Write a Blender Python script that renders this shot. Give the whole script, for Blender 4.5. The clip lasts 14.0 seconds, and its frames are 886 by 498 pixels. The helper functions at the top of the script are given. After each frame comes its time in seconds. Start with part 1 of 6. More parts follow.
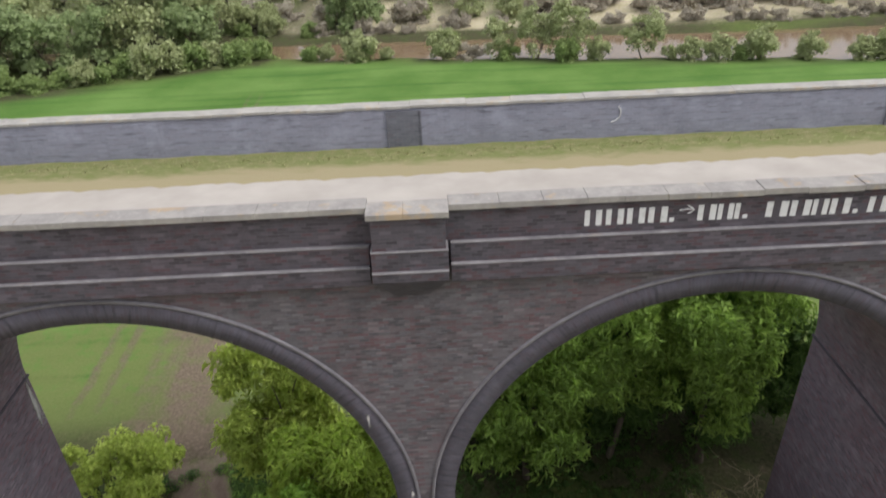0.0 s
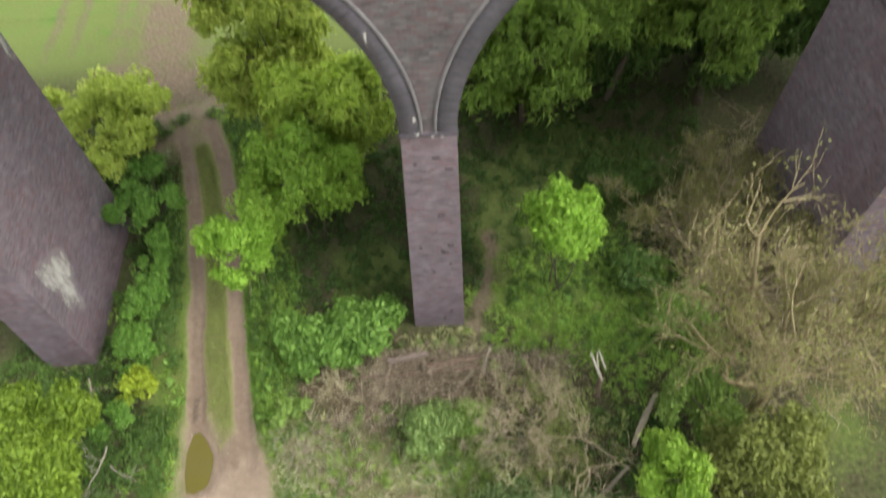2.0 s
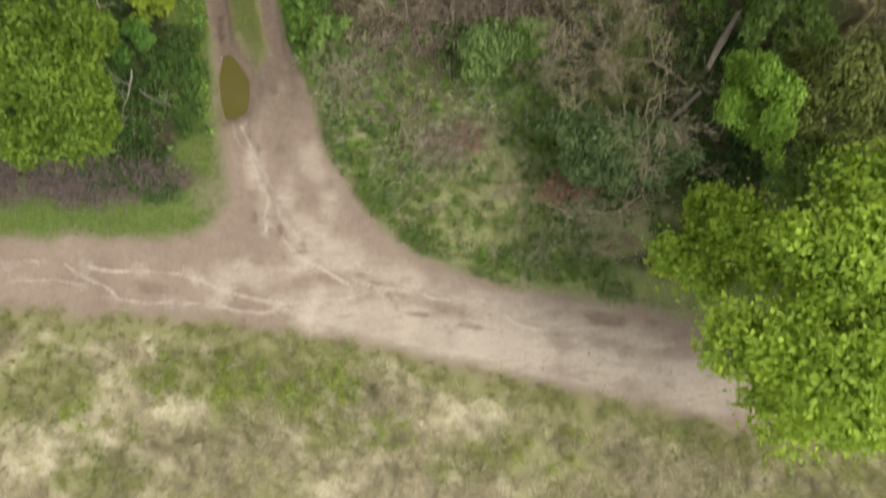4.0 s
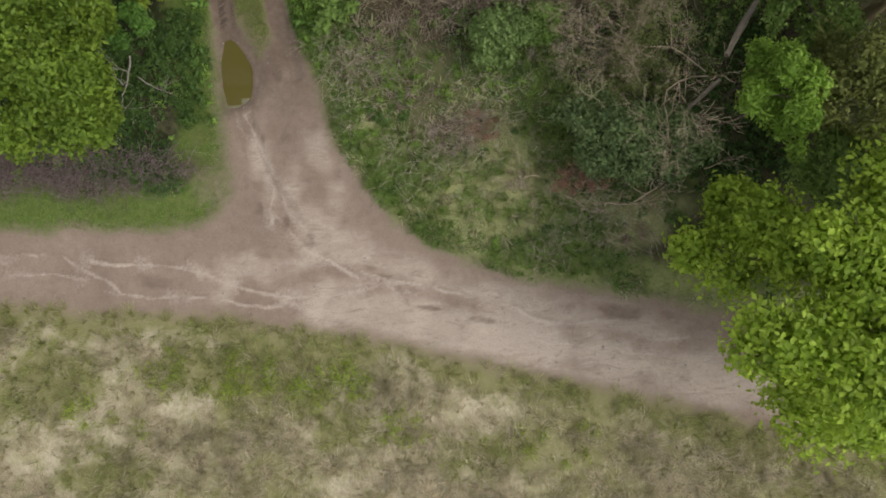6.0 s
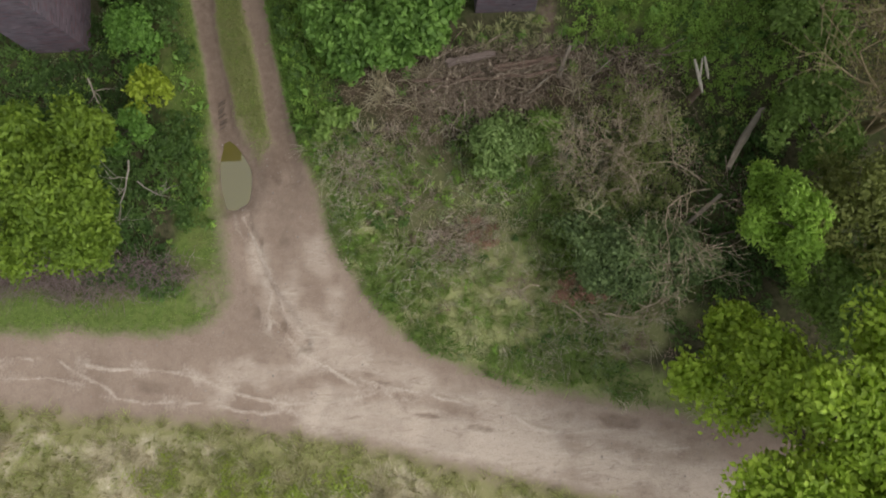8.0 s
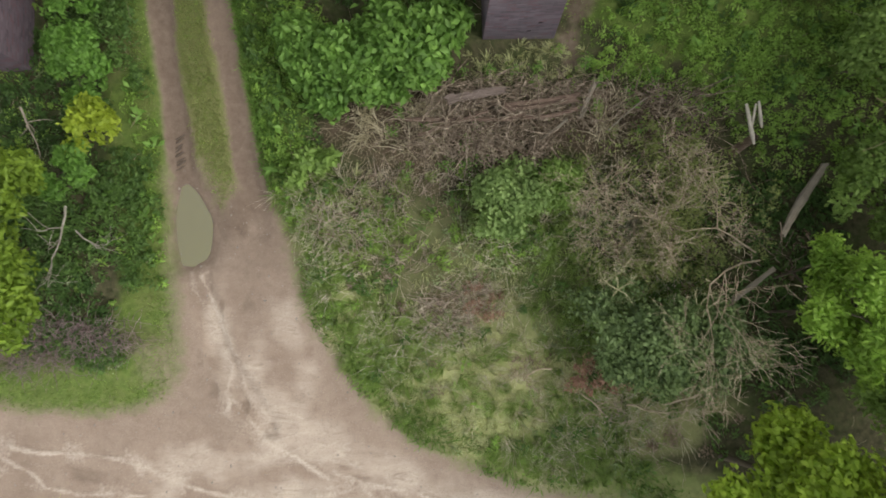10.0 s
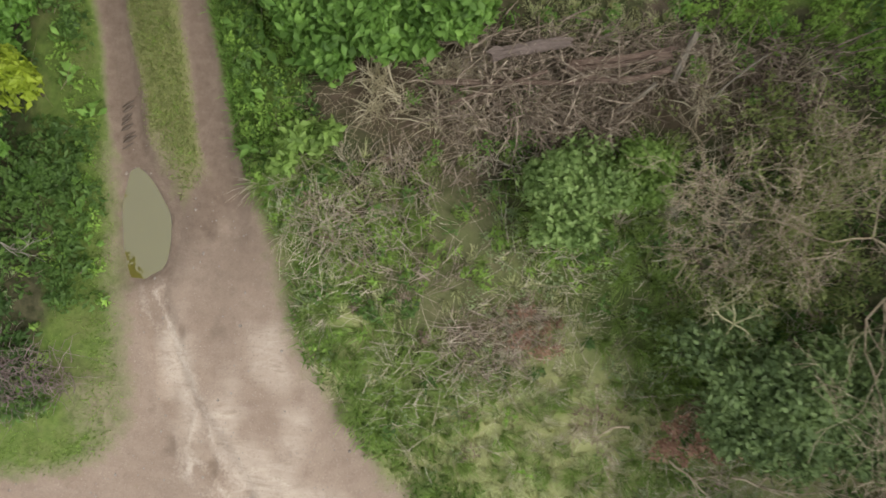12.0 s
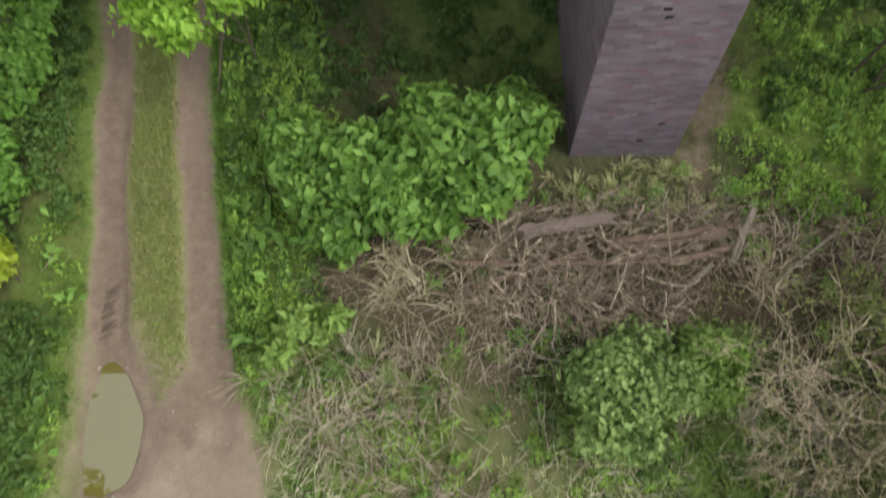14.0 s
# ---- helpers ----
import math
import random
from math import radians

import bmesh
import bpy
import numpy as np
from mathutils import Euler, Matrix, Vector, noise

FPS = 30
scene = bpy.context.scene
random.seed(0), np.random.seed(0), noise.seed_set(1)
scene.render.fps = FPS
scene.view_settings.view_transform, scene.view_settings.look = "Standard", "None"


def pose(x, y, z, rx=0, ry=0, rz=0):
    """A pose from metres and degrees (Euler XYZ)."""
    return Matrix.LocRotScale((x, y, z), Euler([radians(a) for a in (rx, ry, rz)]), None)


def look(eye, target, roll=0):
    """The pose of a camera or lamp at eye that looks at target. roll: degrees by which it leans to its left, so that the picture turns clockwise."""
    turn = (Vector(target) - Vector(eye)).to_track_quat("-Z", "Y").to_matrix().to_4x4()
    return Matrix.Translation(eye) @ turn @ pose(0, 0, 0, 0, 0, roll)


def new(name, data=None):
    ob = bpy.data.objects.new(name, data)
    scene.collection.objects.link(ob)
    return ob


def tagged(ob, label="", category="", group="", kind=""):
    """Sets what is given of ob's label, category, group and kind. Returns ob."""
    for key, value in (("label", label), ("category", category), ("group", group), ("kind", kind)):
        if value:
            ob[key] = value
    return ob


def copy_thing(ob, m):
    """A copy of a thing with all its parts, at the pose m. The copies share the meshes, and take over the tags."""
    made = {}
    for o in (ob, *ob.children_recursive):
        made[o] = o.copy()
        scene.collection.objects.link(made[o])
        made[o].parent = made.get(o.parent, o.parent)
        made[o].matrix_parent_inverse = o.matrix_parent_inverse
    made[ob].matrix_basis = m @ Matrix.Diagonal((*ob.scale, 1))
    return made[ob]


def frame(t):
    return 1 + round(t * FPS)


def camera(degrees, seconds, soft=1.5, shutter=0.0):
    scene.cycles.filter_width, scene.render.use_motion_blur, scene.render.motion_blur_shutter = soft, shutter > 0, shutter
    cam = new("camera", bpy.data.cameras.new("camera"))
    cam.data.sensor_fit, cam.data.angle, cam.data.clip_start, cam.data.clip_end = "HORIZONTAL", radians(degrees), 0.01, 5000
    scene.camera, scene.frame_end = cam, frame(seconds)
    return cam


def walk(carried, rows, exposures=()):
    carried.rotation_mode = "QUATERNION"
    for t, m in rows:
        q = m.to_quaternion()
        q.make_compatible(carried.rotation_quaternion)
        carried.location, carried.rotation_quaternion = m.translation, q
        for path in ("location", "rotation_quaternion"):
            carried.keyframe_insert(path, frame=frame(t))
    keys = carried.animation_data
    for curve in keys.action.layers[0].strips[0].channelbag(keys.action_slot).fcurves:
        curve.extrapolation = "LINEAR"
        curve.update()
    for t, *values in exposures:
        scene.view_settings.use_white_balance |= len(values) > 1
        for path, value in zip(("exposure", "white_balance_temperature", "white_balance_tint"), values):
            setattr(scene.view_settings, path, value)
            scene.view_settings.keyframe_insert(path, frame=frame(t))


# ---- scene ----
cam = camera(63.0, 14.0, soft=1.7, shutter=0.5)
PATH = [
    (0, (0.471, -12.958, 25.763), (0.501, -11.226, 24.764), -2.3),
    (0.5, (0.468, -12.998, 25.699), (0.485, -11.346, 24.572), -2.2),
    (1, (0.371, -12.931, 25.51), (0.385, -11.421, 24.199), -2.3),
    (1.5, (0.228, -12.757, 25.019), (0.245, -11.436, 23.518), -2.3),
    (2, (0.024, -12.652, 24.057), (0.043, -11.534, 22.398), -2.5),
    (2.5, (-0.238, -12.475, 23.208), (-0.209, -11.589, 21.415), -1.4),
    (3, (-0.665, -12.274, 22.506), (-0.632, -11.641, 20.609), -0.3),
    (3.5, (-1.368, -12.175, 22.164), (-1.384, -11.773, 20.205), -5.4),
    (4, (-1.959, -12.068, 22.033), (-1.974, -11.882, 20.041), -7.8),
    (4.2, (-2.092, -12.023, 22.031), (-2.103, -11.929, 20.033), -9.4),
    (6.3, (-2.577, -11.172, 21.529), (-2.564, -11.052, 19.533), 2.7),
    (6.5, (-2.591, -10.961, 21.524), (-2.574, -10.835, 19.528), 4.2),
    (7, (-2.547, -10.207, 21.558), (-2.53, -10.081, 19.563), 4.3),
    (7.5, (-2.459, -9.34, 21.595), (-2.446, -9.216, 19.599), 2.8),
    (8, (-2.388, -8.399, 21.615), (-2.377, -8.274, 19.619), 2.1),
    (8.5, (-2.298, -7.614, 21.401), (-2.285, -7.482, 19.405), 2.3),
    (8.7, (-2.266, -7.375, 21.222), (-2.254, -7.244, 19.226), 1.9),
    (10.8, (-1.939, -5.945, 16.309), (-1.952, -5.846, 14.312), -7.6),
    (11, (-2.027, -5.812, 15.931), (-2.037, -5.728, 13.932), -6.8),
    (11.5, (-2.203, -5.511, 14.663), (-2.225, -5.454, 12.664), -21.1),
    (12, (-2.6, -5.674, 13.525), (-2.626, -5.584, 11.527), -16.8),
    (12.5, (-2.85, -5.763, 12.334), (-2.903, -5.65, 10.338), -25.6),
    (13, (-2.912, -5.651, 11.536), (-2.973, -5.471, 9.545), -19.1),
    (13.5, (-2.818, -5.707, 11.42), (-2.886, -5.273, 9.469), -9.4),
    (14, (-2.78, -5.931, 11.459), (-2.84, -5.223, 9.589), -5.4),
]
EXPOSURES = [(0, 0.38, 6300, 13), (0.5, 0.42, 6300, 14), (1.0, 0.55, 6250, 16), (1.5, 0.86, 6200, 16), (2, 1.1, 6700, 5), (2.5, 1.17, 7050, 0), (3, 0.89, 7200, -4), (3.5, 0.65, 7100, -3), (4, 0.42, 6800, 6), (6.5, -0.13, 6500, 11), (8.5, 0.12, 6500, 9), (11, 0.46, 6500, 7), (13, 0.46, 6500, 8), (13.5, 0.5, 6500, 7), (14, 0.68, 6500, 7)]
walk(cam, [(t, look(eye, target, roll)) for t, eye, target, roll in PATH], EXPOSURES)

# ---- world, sun ----
SUN_EL, SUN_AZ = 50.0, 112.0
world = bpy.data.worlds.new("overcast_sky")
scene.world = world
world.use_nodes = True
wn, wl = world.node_tree.nodes, world.node_tree.links
sky = wn.new("ShaderNodeTexSky")
sky.sky_type, sky.sun_disc = "NISHITA", False
sky.sun_elevation, sky.sun_rotation = radians(SUN_EL), radians(SUN_AZ)
sky.air_density, sky.dust_density, sky.ozone_density = 1.0, 4.0, 1.0
haze = wn.new("ShaderNodeHueSaturation")
haze.inputs["Saturation"].default_value = 0.25
wl.new(sky.outputs[0], haze.inputs["Color"])
# thin cloud: an even grey layer that is brightest overhead
up = wn.new("ShaderNodeSeparateXYZ")
wl.new(wn.new("ShaderNodeTexCoord").outputs["Generated"], up.inputs[0])
cloud = wn.new("ShaderNodeValToRGB")
cloud.color_ramp.elements[0].color, cloud.color_ramp.elements[1].color = (4.2, 4.35, 4.5, 1), (11.0, 11.2, 11.4, 1)
wl.new(up.outputs["Z"], cloud.inputs[0])
veil = wn.new("ShaderNodeMix")
veil.data_type, veil.inputs[0].default_value = "RGBA", 0.6
wl.new(haze.outputs[0], veil.inputs[6])
wl.new(cloud.outputs[0], veil.inputs[7])
wl.new(veil.outputs[2], wn["Background"].inputs["Color"])
wn["Background"].inputs["Strength"].default_value = 0.122
sun = new("sun", bpy.data.lights.new("sun", "SUN"))
sun.data.energy, sun.data.angle, sun.data.color = 1.5, radians(30), (1.0, 0.95, 0.88)
sun_dir = Vector((math.sin(radians(SUN_AZ)) * math.cos(radians(SUN_EL)), math.cos(radians(SUN_AZ)) * math.cos(radians(SUN_EL)), math.sin(radians(SUN_EL))))
sun.matrix_world = look(sun_dir * 60, (0, 0, 0))


# ---- materials ----
class Mat:
    """A node material with short ways to make its nodes."""

    def __init__(self, name, rough=0.9, spec=0.3):
        self.m = bpy.data.materials.new(name)
        self.m.use_nodes = True
        self.n, self.l = self.m.node_tree.nodes, self.m.node_tree.links
        self.b = self.n["Principled BSDF"]
        self.b.inputs["Roughness"].default_value = rough
        self.b.inputs["Specular IOR Level"].default_value = spec

    def link(self, a, b):
        if isinstance(a, (int, float)):
            b.default_value = a
        elif isinstance(a, tuple):
            b.default_value = (*a, 1.0) if len(a) == 3 and b.type == "RGBA" else a
        else:
            self.l.new(a, b)

    def coord(self, kind="Object"):
        return self.n.new("ShaderNodeTexCoord").outputs[kind]

    def noise(self, scale, detail=4, rough=0.55, vec=None, dist=0.0, out="Fac"):
        nd = self.n.new("ShaderNodeTexNoise")
        nd.inputs["Scale"].default_value, nd.inputs["Detail"].default_value = scale, detail
        nd.inputs["Roughness"].default_value, nd.inputs["Distortion"].default_value = rough, dist
        self.link(vec if vec is not None else self.coord(), nd.inputs["Vector"])
        return nd.outputs[out]

    def ramp(self, fac, stops):
        nd = self.n.new("ShaderNodeValToRGB")
        el = nd.color_ramp.elements
        while len(el) < len(stops):
            el.new(0.5)
        for e, (p, c) in zip(el, stops):
            e.position, e.color = p, (*c, 1.0) if isinstance(c, tuple) else (c, c, c, 1.0)
        self.link(fac, nd.inputs[0])
        return nd.outputs[0]

    def mix(self, fac, a, b, mode="MIX"):
        nd = self.n.new("ShaderNodeMix")
        nd.data_type, nd.blend_type = "RGBA", mode
        self.link(fac, nd.inputs[0])
        self.link(a, nd.inputs[6])
        self.link(b, nd.inputs[7])
        return nd.outputs[2]

    def math(self, op, a, b=0.0, clamp=False):
        nd = self.n.new("ShaderNodeMath")
        nd.operation, nd.use_clamp = op, clamp
        self.link(a, nd.inputs[0])
        self.link(b, nd.inputs[1])
        return nd.outputs[0]

    def stretch(self, vec, scale, turn=(0, 0, 0)):
        nd = self.n.new("ShaderNodeMapping")
        nd.inputs["Scale"].default_value, nd.inputs["Rotation"].default_value = scale, turn
        self.link(vec, nd.inputs["Vector"])
        return nd.outputs[0]

    def bump(self, height, strength=0.5, dist=0.02):
        nd = self.n.new("ShaderNodeBump")
        nd.inputs["Strength"].default_value, nd.inputs["Distance"].default_value = strength, dist
        self.link(height, nd.inputs["Height"])
        self.l.new(nd.outputs[0], self.b.inputs["Normal"])
        return self

    def color(self, c):
        self.link(c, self.b.inputs["Base Color"])
        return self

    def attr(self, name):
        nd = self.n.new("ShaderNodeVertexColor")
        nd.layer_name = name
        sp = self.n.new("ShaderNodeSeparateColor")
        self.l.new(nd.outputs[0], sp.inputs[0])
        return sp.outputs

    def island(self):
        return self.n.new("ShaderNodeNewGeometry").outputs["Random Per Island"]

    def per_object(self):
        return self.n.new("ShaderNodeObjectInfo").outputs["Random"]


def brick_tones(m, fac, base, red, vary=0.5):
    """The colour of one brick by a random number: sooty, plain, red or pale."""
    k = lambda c, f: tuple(v * (1 + (f - 1) * vary) for v in c)
    red = tuple(u + (v - u) * min(1.0, vary * 1.4) for u, v in zip(base, red))
    return m.ramp(fac, [(0.0, k(base, 0.3)), (0.14, k(base, 0.42)), (0.2, k(base, 0.8)), (0.45, base), (0.66, k(base, 1.2)), (0.7, red), (0.86, k(red, 0.85)), (0.9, k(base, 1.5)), (1.0, k(base, 1.9))])


def brick_material(name, base, red, mortar, soot=0.4, redness=0.6, vary=0.5):
    m = Mat(name, 0.85, 0.25)
    uv = m.coord("UV")
    bt = m.n.new("ShaderNodeTexBrick")
    bt.offset, bt.squash = 0.5, 1.0
    for key, v in (("Scale", 1.0), ("Mortar Size", 0.006), ("Mortar Smooth", 0.3), ("Bias", 0.0), ("Brick Width", 0.235), ("Row Height", 0.078)):
        bt.inputs[key].default_value = v
    m.link(uv, bt.inputs["Vector"])
    sp = m.n.new("ShaderNodeSeparateXYZ")
    m.l.new(uv, sp.inputs[0])
    row = m.math("FLOOR", m.math("DIVIDE", sp.outputs[1], 0.078))
    odd = m.math("MULTIPLY", m.math("SUBTRACT", 1.0, m.math("FLOORED_MODULO", row, 2.0)), 0.5)
    col_no = m.math("FLOOR", m.math("ADD", m.math("DIVIDE", sp.outputs[0], 0.235), odd))
    join = m.n.new("ShaderNodeCombineXYZ")
    m.l.new(col_no, join.inputs[0])
    m.l.new(row, join.inputs[1])
    wnz = m.n.new("ShaderNodeTexWhiteNoise")
    wnz.noise_dimensions = "2D"
    m.l.new(join.outputs[0], wnz.inputs["Vector"])
    each = wnz.outputs["Value"]
    big, mid = m.noise(0.35, 5, 0.6), m.noise(1.3, 6, 0.65)
    red_here = m.mix(m.ramp(big, [(0.4, 0.0), (0.62, redness)]), base, red)
    col = m.mix(1.0, brick_tones(m, each, base, red, vary), m.mix(0.45, (1.0, 1.0, 1.0), m.mix(1.0, red_here, tuple(1.0 / v for v in base), "MULTIPLY")), "MULTIPLY")
    col = m.mix(bt.outputs["Fac"], col, mortar)
    # soot and damp that run along the courses, pale bloom of lime
    course = m.noise(1.0, 5, 0.65, m.stretch(uv, (1.1, 9.0, 1.0)))
    col = m.mix(m.ramp(course, [(0.55, 0.0), (0.68, 0.6)]), col, tuple(v * 0.35 for v in base))
    col = m.mix(m.ramp(mid, [(0.48, 0.0), (0.72, soot)]), col, tuple(v * 0.42 for v in base))
    col = m.mix(m.ramp(m.noise(0.9, 6, 0.72), [(0.52, 0.0), (0.75, 0.38)]), col, tuple(v * 1.9 for v in base))
    m.color(col)
    m.bump(m.math("ADD", m.math("MULTIPLY", bt.outputs["Fac"], -1.0), m.math("ADD", m.math("MULTIPLY", each, 0.4), m.math("MULTIPLY", m.noise(30, 3), 0.35))), 0.6, 0.014)
    return m


M_BRICK = brick_material("sooty_red_brick", (0.122, 0.114, 0.125), (0.135, 0.073, 0.08), (0.13, 0.126, 0.136), 0.5, 0.85, 0.42)
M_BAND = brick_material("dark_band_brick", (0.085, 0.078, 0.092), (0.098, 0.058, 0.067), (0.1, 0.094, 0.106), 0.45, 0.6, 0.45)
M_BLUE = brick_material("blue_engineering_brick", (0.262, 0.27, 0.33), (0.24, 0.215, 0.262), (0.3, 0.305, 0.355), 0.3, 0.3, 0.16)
M_PIER = brick_material("grey_purple_pier_brick", (0.168, 0.14, 0.167), (0.19, 0.1, 0.116), (0.168, 0.153, 0.176), 0.3, 0.65, 0.34)
# Blue brick darkened to paint the shade of the niches.
M_NICHE_SHADE = brick_material("shaded_niche_brick", (0.15, 0.155, 0.18), (0.14, 0.11, 0.12), (0.19, 0.195, 0.21), 0.3, 0.3, 0.2)
M_RING = brick_material("arch_ring_brick", (0.08, 0.075, 0.092), (0.085, 0.058, 0.068), (0.088, 0.084, 0.1), 0.3, 0.4, 0.18)


def stone_material(name, base, dark, light, lichen=0.3):
    m = Mat(name, 0.9, 0.2)
    c = m.mix(m.ramp(m.noise(2.2, 6, 0.65), [(0.35, 0.0), (0.7, 1.0)]), dark, base)
    c = m.mix(m.ramp(m.noise(9, 5, 0.7), [(0.55, 0.0), (0.75, 0.6)]), c, light)
    c = m.mix(m.math("MULTIPLY", m.ramp(m.noise(1.9, 6, 0.65), [(0.57, 0.0), (0.66, 1.0)]), lichen), c, (0.42, 0.29, 0.15))
    c = m.mix(m.math("MULTIPLY", m.per_object(), 0.35), c, dark)
    m.color(c).bump(m.noise(40, 4), 0.4, 0.01)
    return m


M_COPING = stone_material("weathered_sandstone", (0.37, 0.35, 0.32), (0.24, 0.225, 0.215), (0.5, 0.475, 0.44), 0.6)
# Ledge tops: the light they catch is put in as a paler colour.
M_LEDGE_LIT = stone_material("lit_ledge_top", (0.29, 0.278, 0.285), (0.16, 0.152, 0.16), (0.42, 0.405, 0.41), 0.15)
M_PALE_COPING = stone_material("pale_lichened_coping", (0.42, 0.4, 0.36), (0.28, 0.27, 0.25), (0.55, 0.52, 0.48), 0.4)
M_HOOD = stone_material("weathered_hood_brick", (0.235, 0.225, 0.24), (0.14, 0.132, 0.145), (0.32, 0.305, 0.315), 0.0)
M_SILL = stone_material("concrete_sill", (0.3, 0.27, 0.23), (0.2, 0.18, 0.16), (0.4, 0.36, 0.31), 0.1)

m = Mat("compacted_pale_gravel", 0.95, 0.15)
m.color(m.mix(m.ramp(m.noise(0.7, 5), [(0.3, 0.0), (0.7, 1.0)]), (0.35, 0.32, 0.285), (0.44, 0.405, 0.365)))
m.color(m.mix(m.ramp(m.noise(60, 3), [(0.55, 0.0), (0.75, 0.5)]), m.b.inputs["Base Color"].links[0].from_socket, (0.3, 0.28, 0.26)))
m.bump(m.noise(80, 3), 0.4, 0.01)
M_GRAVEL = m

m = Mat("white_paint", 0.7, 0.3)
m.color(m.mix(m.ramp(m.noise(9, 4), [(0.5, 0.0), (0.75, 0.45)]), (0.62, 0.62, 0.63), (0.3, 0.29, 0.3)))
M_PAINT = m


def ground_material():
    m = Mat("ground", 0.95, 0.12)
    a, b, e = m.attr("zone"), m.attr("zone_two"), m.attr("zone_three")
    n1, n2, n3 = m.noise(0.9, 6, 0.65), m.noise(6.0, 5, 0.65), m.noise(35, 4, 0.6)
    g = m.attr("zone_four")
    fine = m.noise(4.5, 8, 0.72)
    # Litter, darkened so its colour holds the shade in gaps between plants.
    shaded_litter = m.mix(m.ramp(n2, [(0.35, 0.0), (0.65, 1.0)]), (0.035, 0.038, 0.018), (0.1, 0.09, 0.052))
    shaded_litter = m.mix(m.ramp(n1, [(0.45, 0.0), (0.65, 0.7)]), shaded_litter, (0.06, 0.085, 0.026))
    lush = m.mix(m.ramp(n2, [(0.3, 0.0), (0.7, 1.0)]), (0.075, 0.12, 0.025), (0.145, 0.2, 0.05))
    lush = m.mix(m.ramp(n1, [(0.5, 0.0), (0.75, 0.7)]), lush, (0.18, 0.18, 0.07))
    dry = m.mix(m.ramp(n2, [(0.3, 0.0), (0.7, 1.0)]), (0.38, 0.335, 0.22), (0.62, 0.55, 0.41))
    dry = m.mix(m.ramp(m.noise(16, 7, 0.8, m.stretch(m.coord(), (1.0, 0.5, 1.0), (0, 0, 0.3))), [(0.36, 0.75), (0.52, 0.0)]), dry, (0.25, 0.225, 0.13))
    dry = m.mix(m.ramp(m.noise(0.9, 7, 0.7), [(0.48, 0.0), (0.64, 0.55)]), dry, (0.33, 0.315, 0.15))
    # dirt: brown at the rims, pale where feet and wheels have worn it, with thin washed-out ridges
    along = m.stretch(m.coord(), (0.45, 1.5, 1.0), (0, 0, 0.26))
    dirt = m.mix(m.ramp(n1, [(0.3, 0.0), (0.7, 1.0)]), (0.265, 0.198, 0.155), (0.35, 0.272, 0.216))
    dirt = m.mix(m.ramp(fine, [(0.45, 0.0), (0.7, 0.55)]), dirt, (0.21, 0.155, 0.125))
    broad = m.math("ADD", m.math("MULTIPLY", m.math("SUBTRACT", m.noise(1.1, 7, 0.65, along, 0.6), 0.5), 1.1), b["Blue"])
    dirt = m.mix(m.ramp(broad, [(0.1, 0.0), (1.25, 0.9)]), dirt, m.mix(n2, (0.46, 0.375, 0.305), (0.58, 0.49, 0.41)))
    thin = m.math("ABSOLUTE", m.math("SUBTRACT", m.noise(0.75, 3, 0.55, along, 0.9), 0.5))
    braid = m.math("ABSOLUTE", m.math("SUBTRACT", m.noise(1.7, 4, 0.6, along, 0.8), 0.5))
    thin = m.math("MAXIMUM", m.ramp(thin, [(0.0, 1.0), (0.022, 0.0)]), m.ramp(braid, [(0.0, 0.9), (0.022, 0.0)]))
    thin = m.math("MULTIPLY", thin, m.ramp(b["Blue"], [(0.25, 0.0), (0.8, 0.75)]))
    thin = m.math("MULTIPLY", thin, m.ramp(fine, [(0.35, 0.2), (0.6, 1.0)]))
    hem = m.ramp(m.math("ADD", m.math("MULTIPLY", m.math("SUBTRACT", m.noise(13, 8, 0.78), 0.5), 2.0), g["Red"]), [(0.35, 0.0), (1.0, 0.85)])
    ridge = m.math("MAXIMUM", thin, hem)
    dirt = m.mix(ridge, dirt, m.mix(n3, (0.48, 0.4, 0.335), (0.63, 0.54, 0.46)))
    hole = m.math("MULTIPLY", m.ramp(m.noise(3.4, 6, 0.7, along, 0.8), [(0.54, 0.0), (0.68, 0.75)]), m.ramp(b["Blue"], [(0.15, 0.0), (0.5, 1.0)]))
    dirt = m.mix(hole, dirt, (0.27, 0.21, 0.165))
    dirt = m.mix(m.ramp(n3, [(0.58, 0.0), (0.74, 0.6)]), dirt, (0.5, 0.43, 0.36))
    dirt = m.mix(m.ramp(m.noise(24, 5, 0.7), [(0.3, 0.55), (0.45, 0.0)]), dirt, (0.19, 0.142, 0.115))
    dirt = m.mix(m.math("MULTIPLY", e["Red"], m.ramp(n2, [(0.3, 0.95), (0.7, 0.55)])), dirt, (0.14, 0.102, 0.078))
    field = m.mix(m.ramp(m.noise(0.12, 5), [(0.35, 0.0), (0.65, 1.0)]), (0.08, 0.16, 0.032), (0.13, 0.222, 0.055))
    field = m.mix(m.ramp(m.noise(0.5, 4, 0.6, m.stretch(m.coord(), (0.06, 1.4, 1.0))), [(0.52, 0.0), (0.66, 0.7)]), field, (0.05, 0.118, 0.022))
    field = m.mix(m.ramp(n1, [(0.55, 0.0), (0.8, 0.4)]), field, (0.17, 0.2, 0.06))
    brown = m.mix(m.ramp(n2, [(0.3, 0.0), (0.7, 1.0)]), (0.11, 0.082, 0.06), (0.2, 0.155, 0.118))
    c = m.mix(m.ramp(m.math("ADD", a["Green"], m.math("MULTIPLY", m.math("SUBTRACT", fine, 0.5), 1.4)), [(0.15, 0.0), (0.75, 1.0)]), shaded_litter, lush)
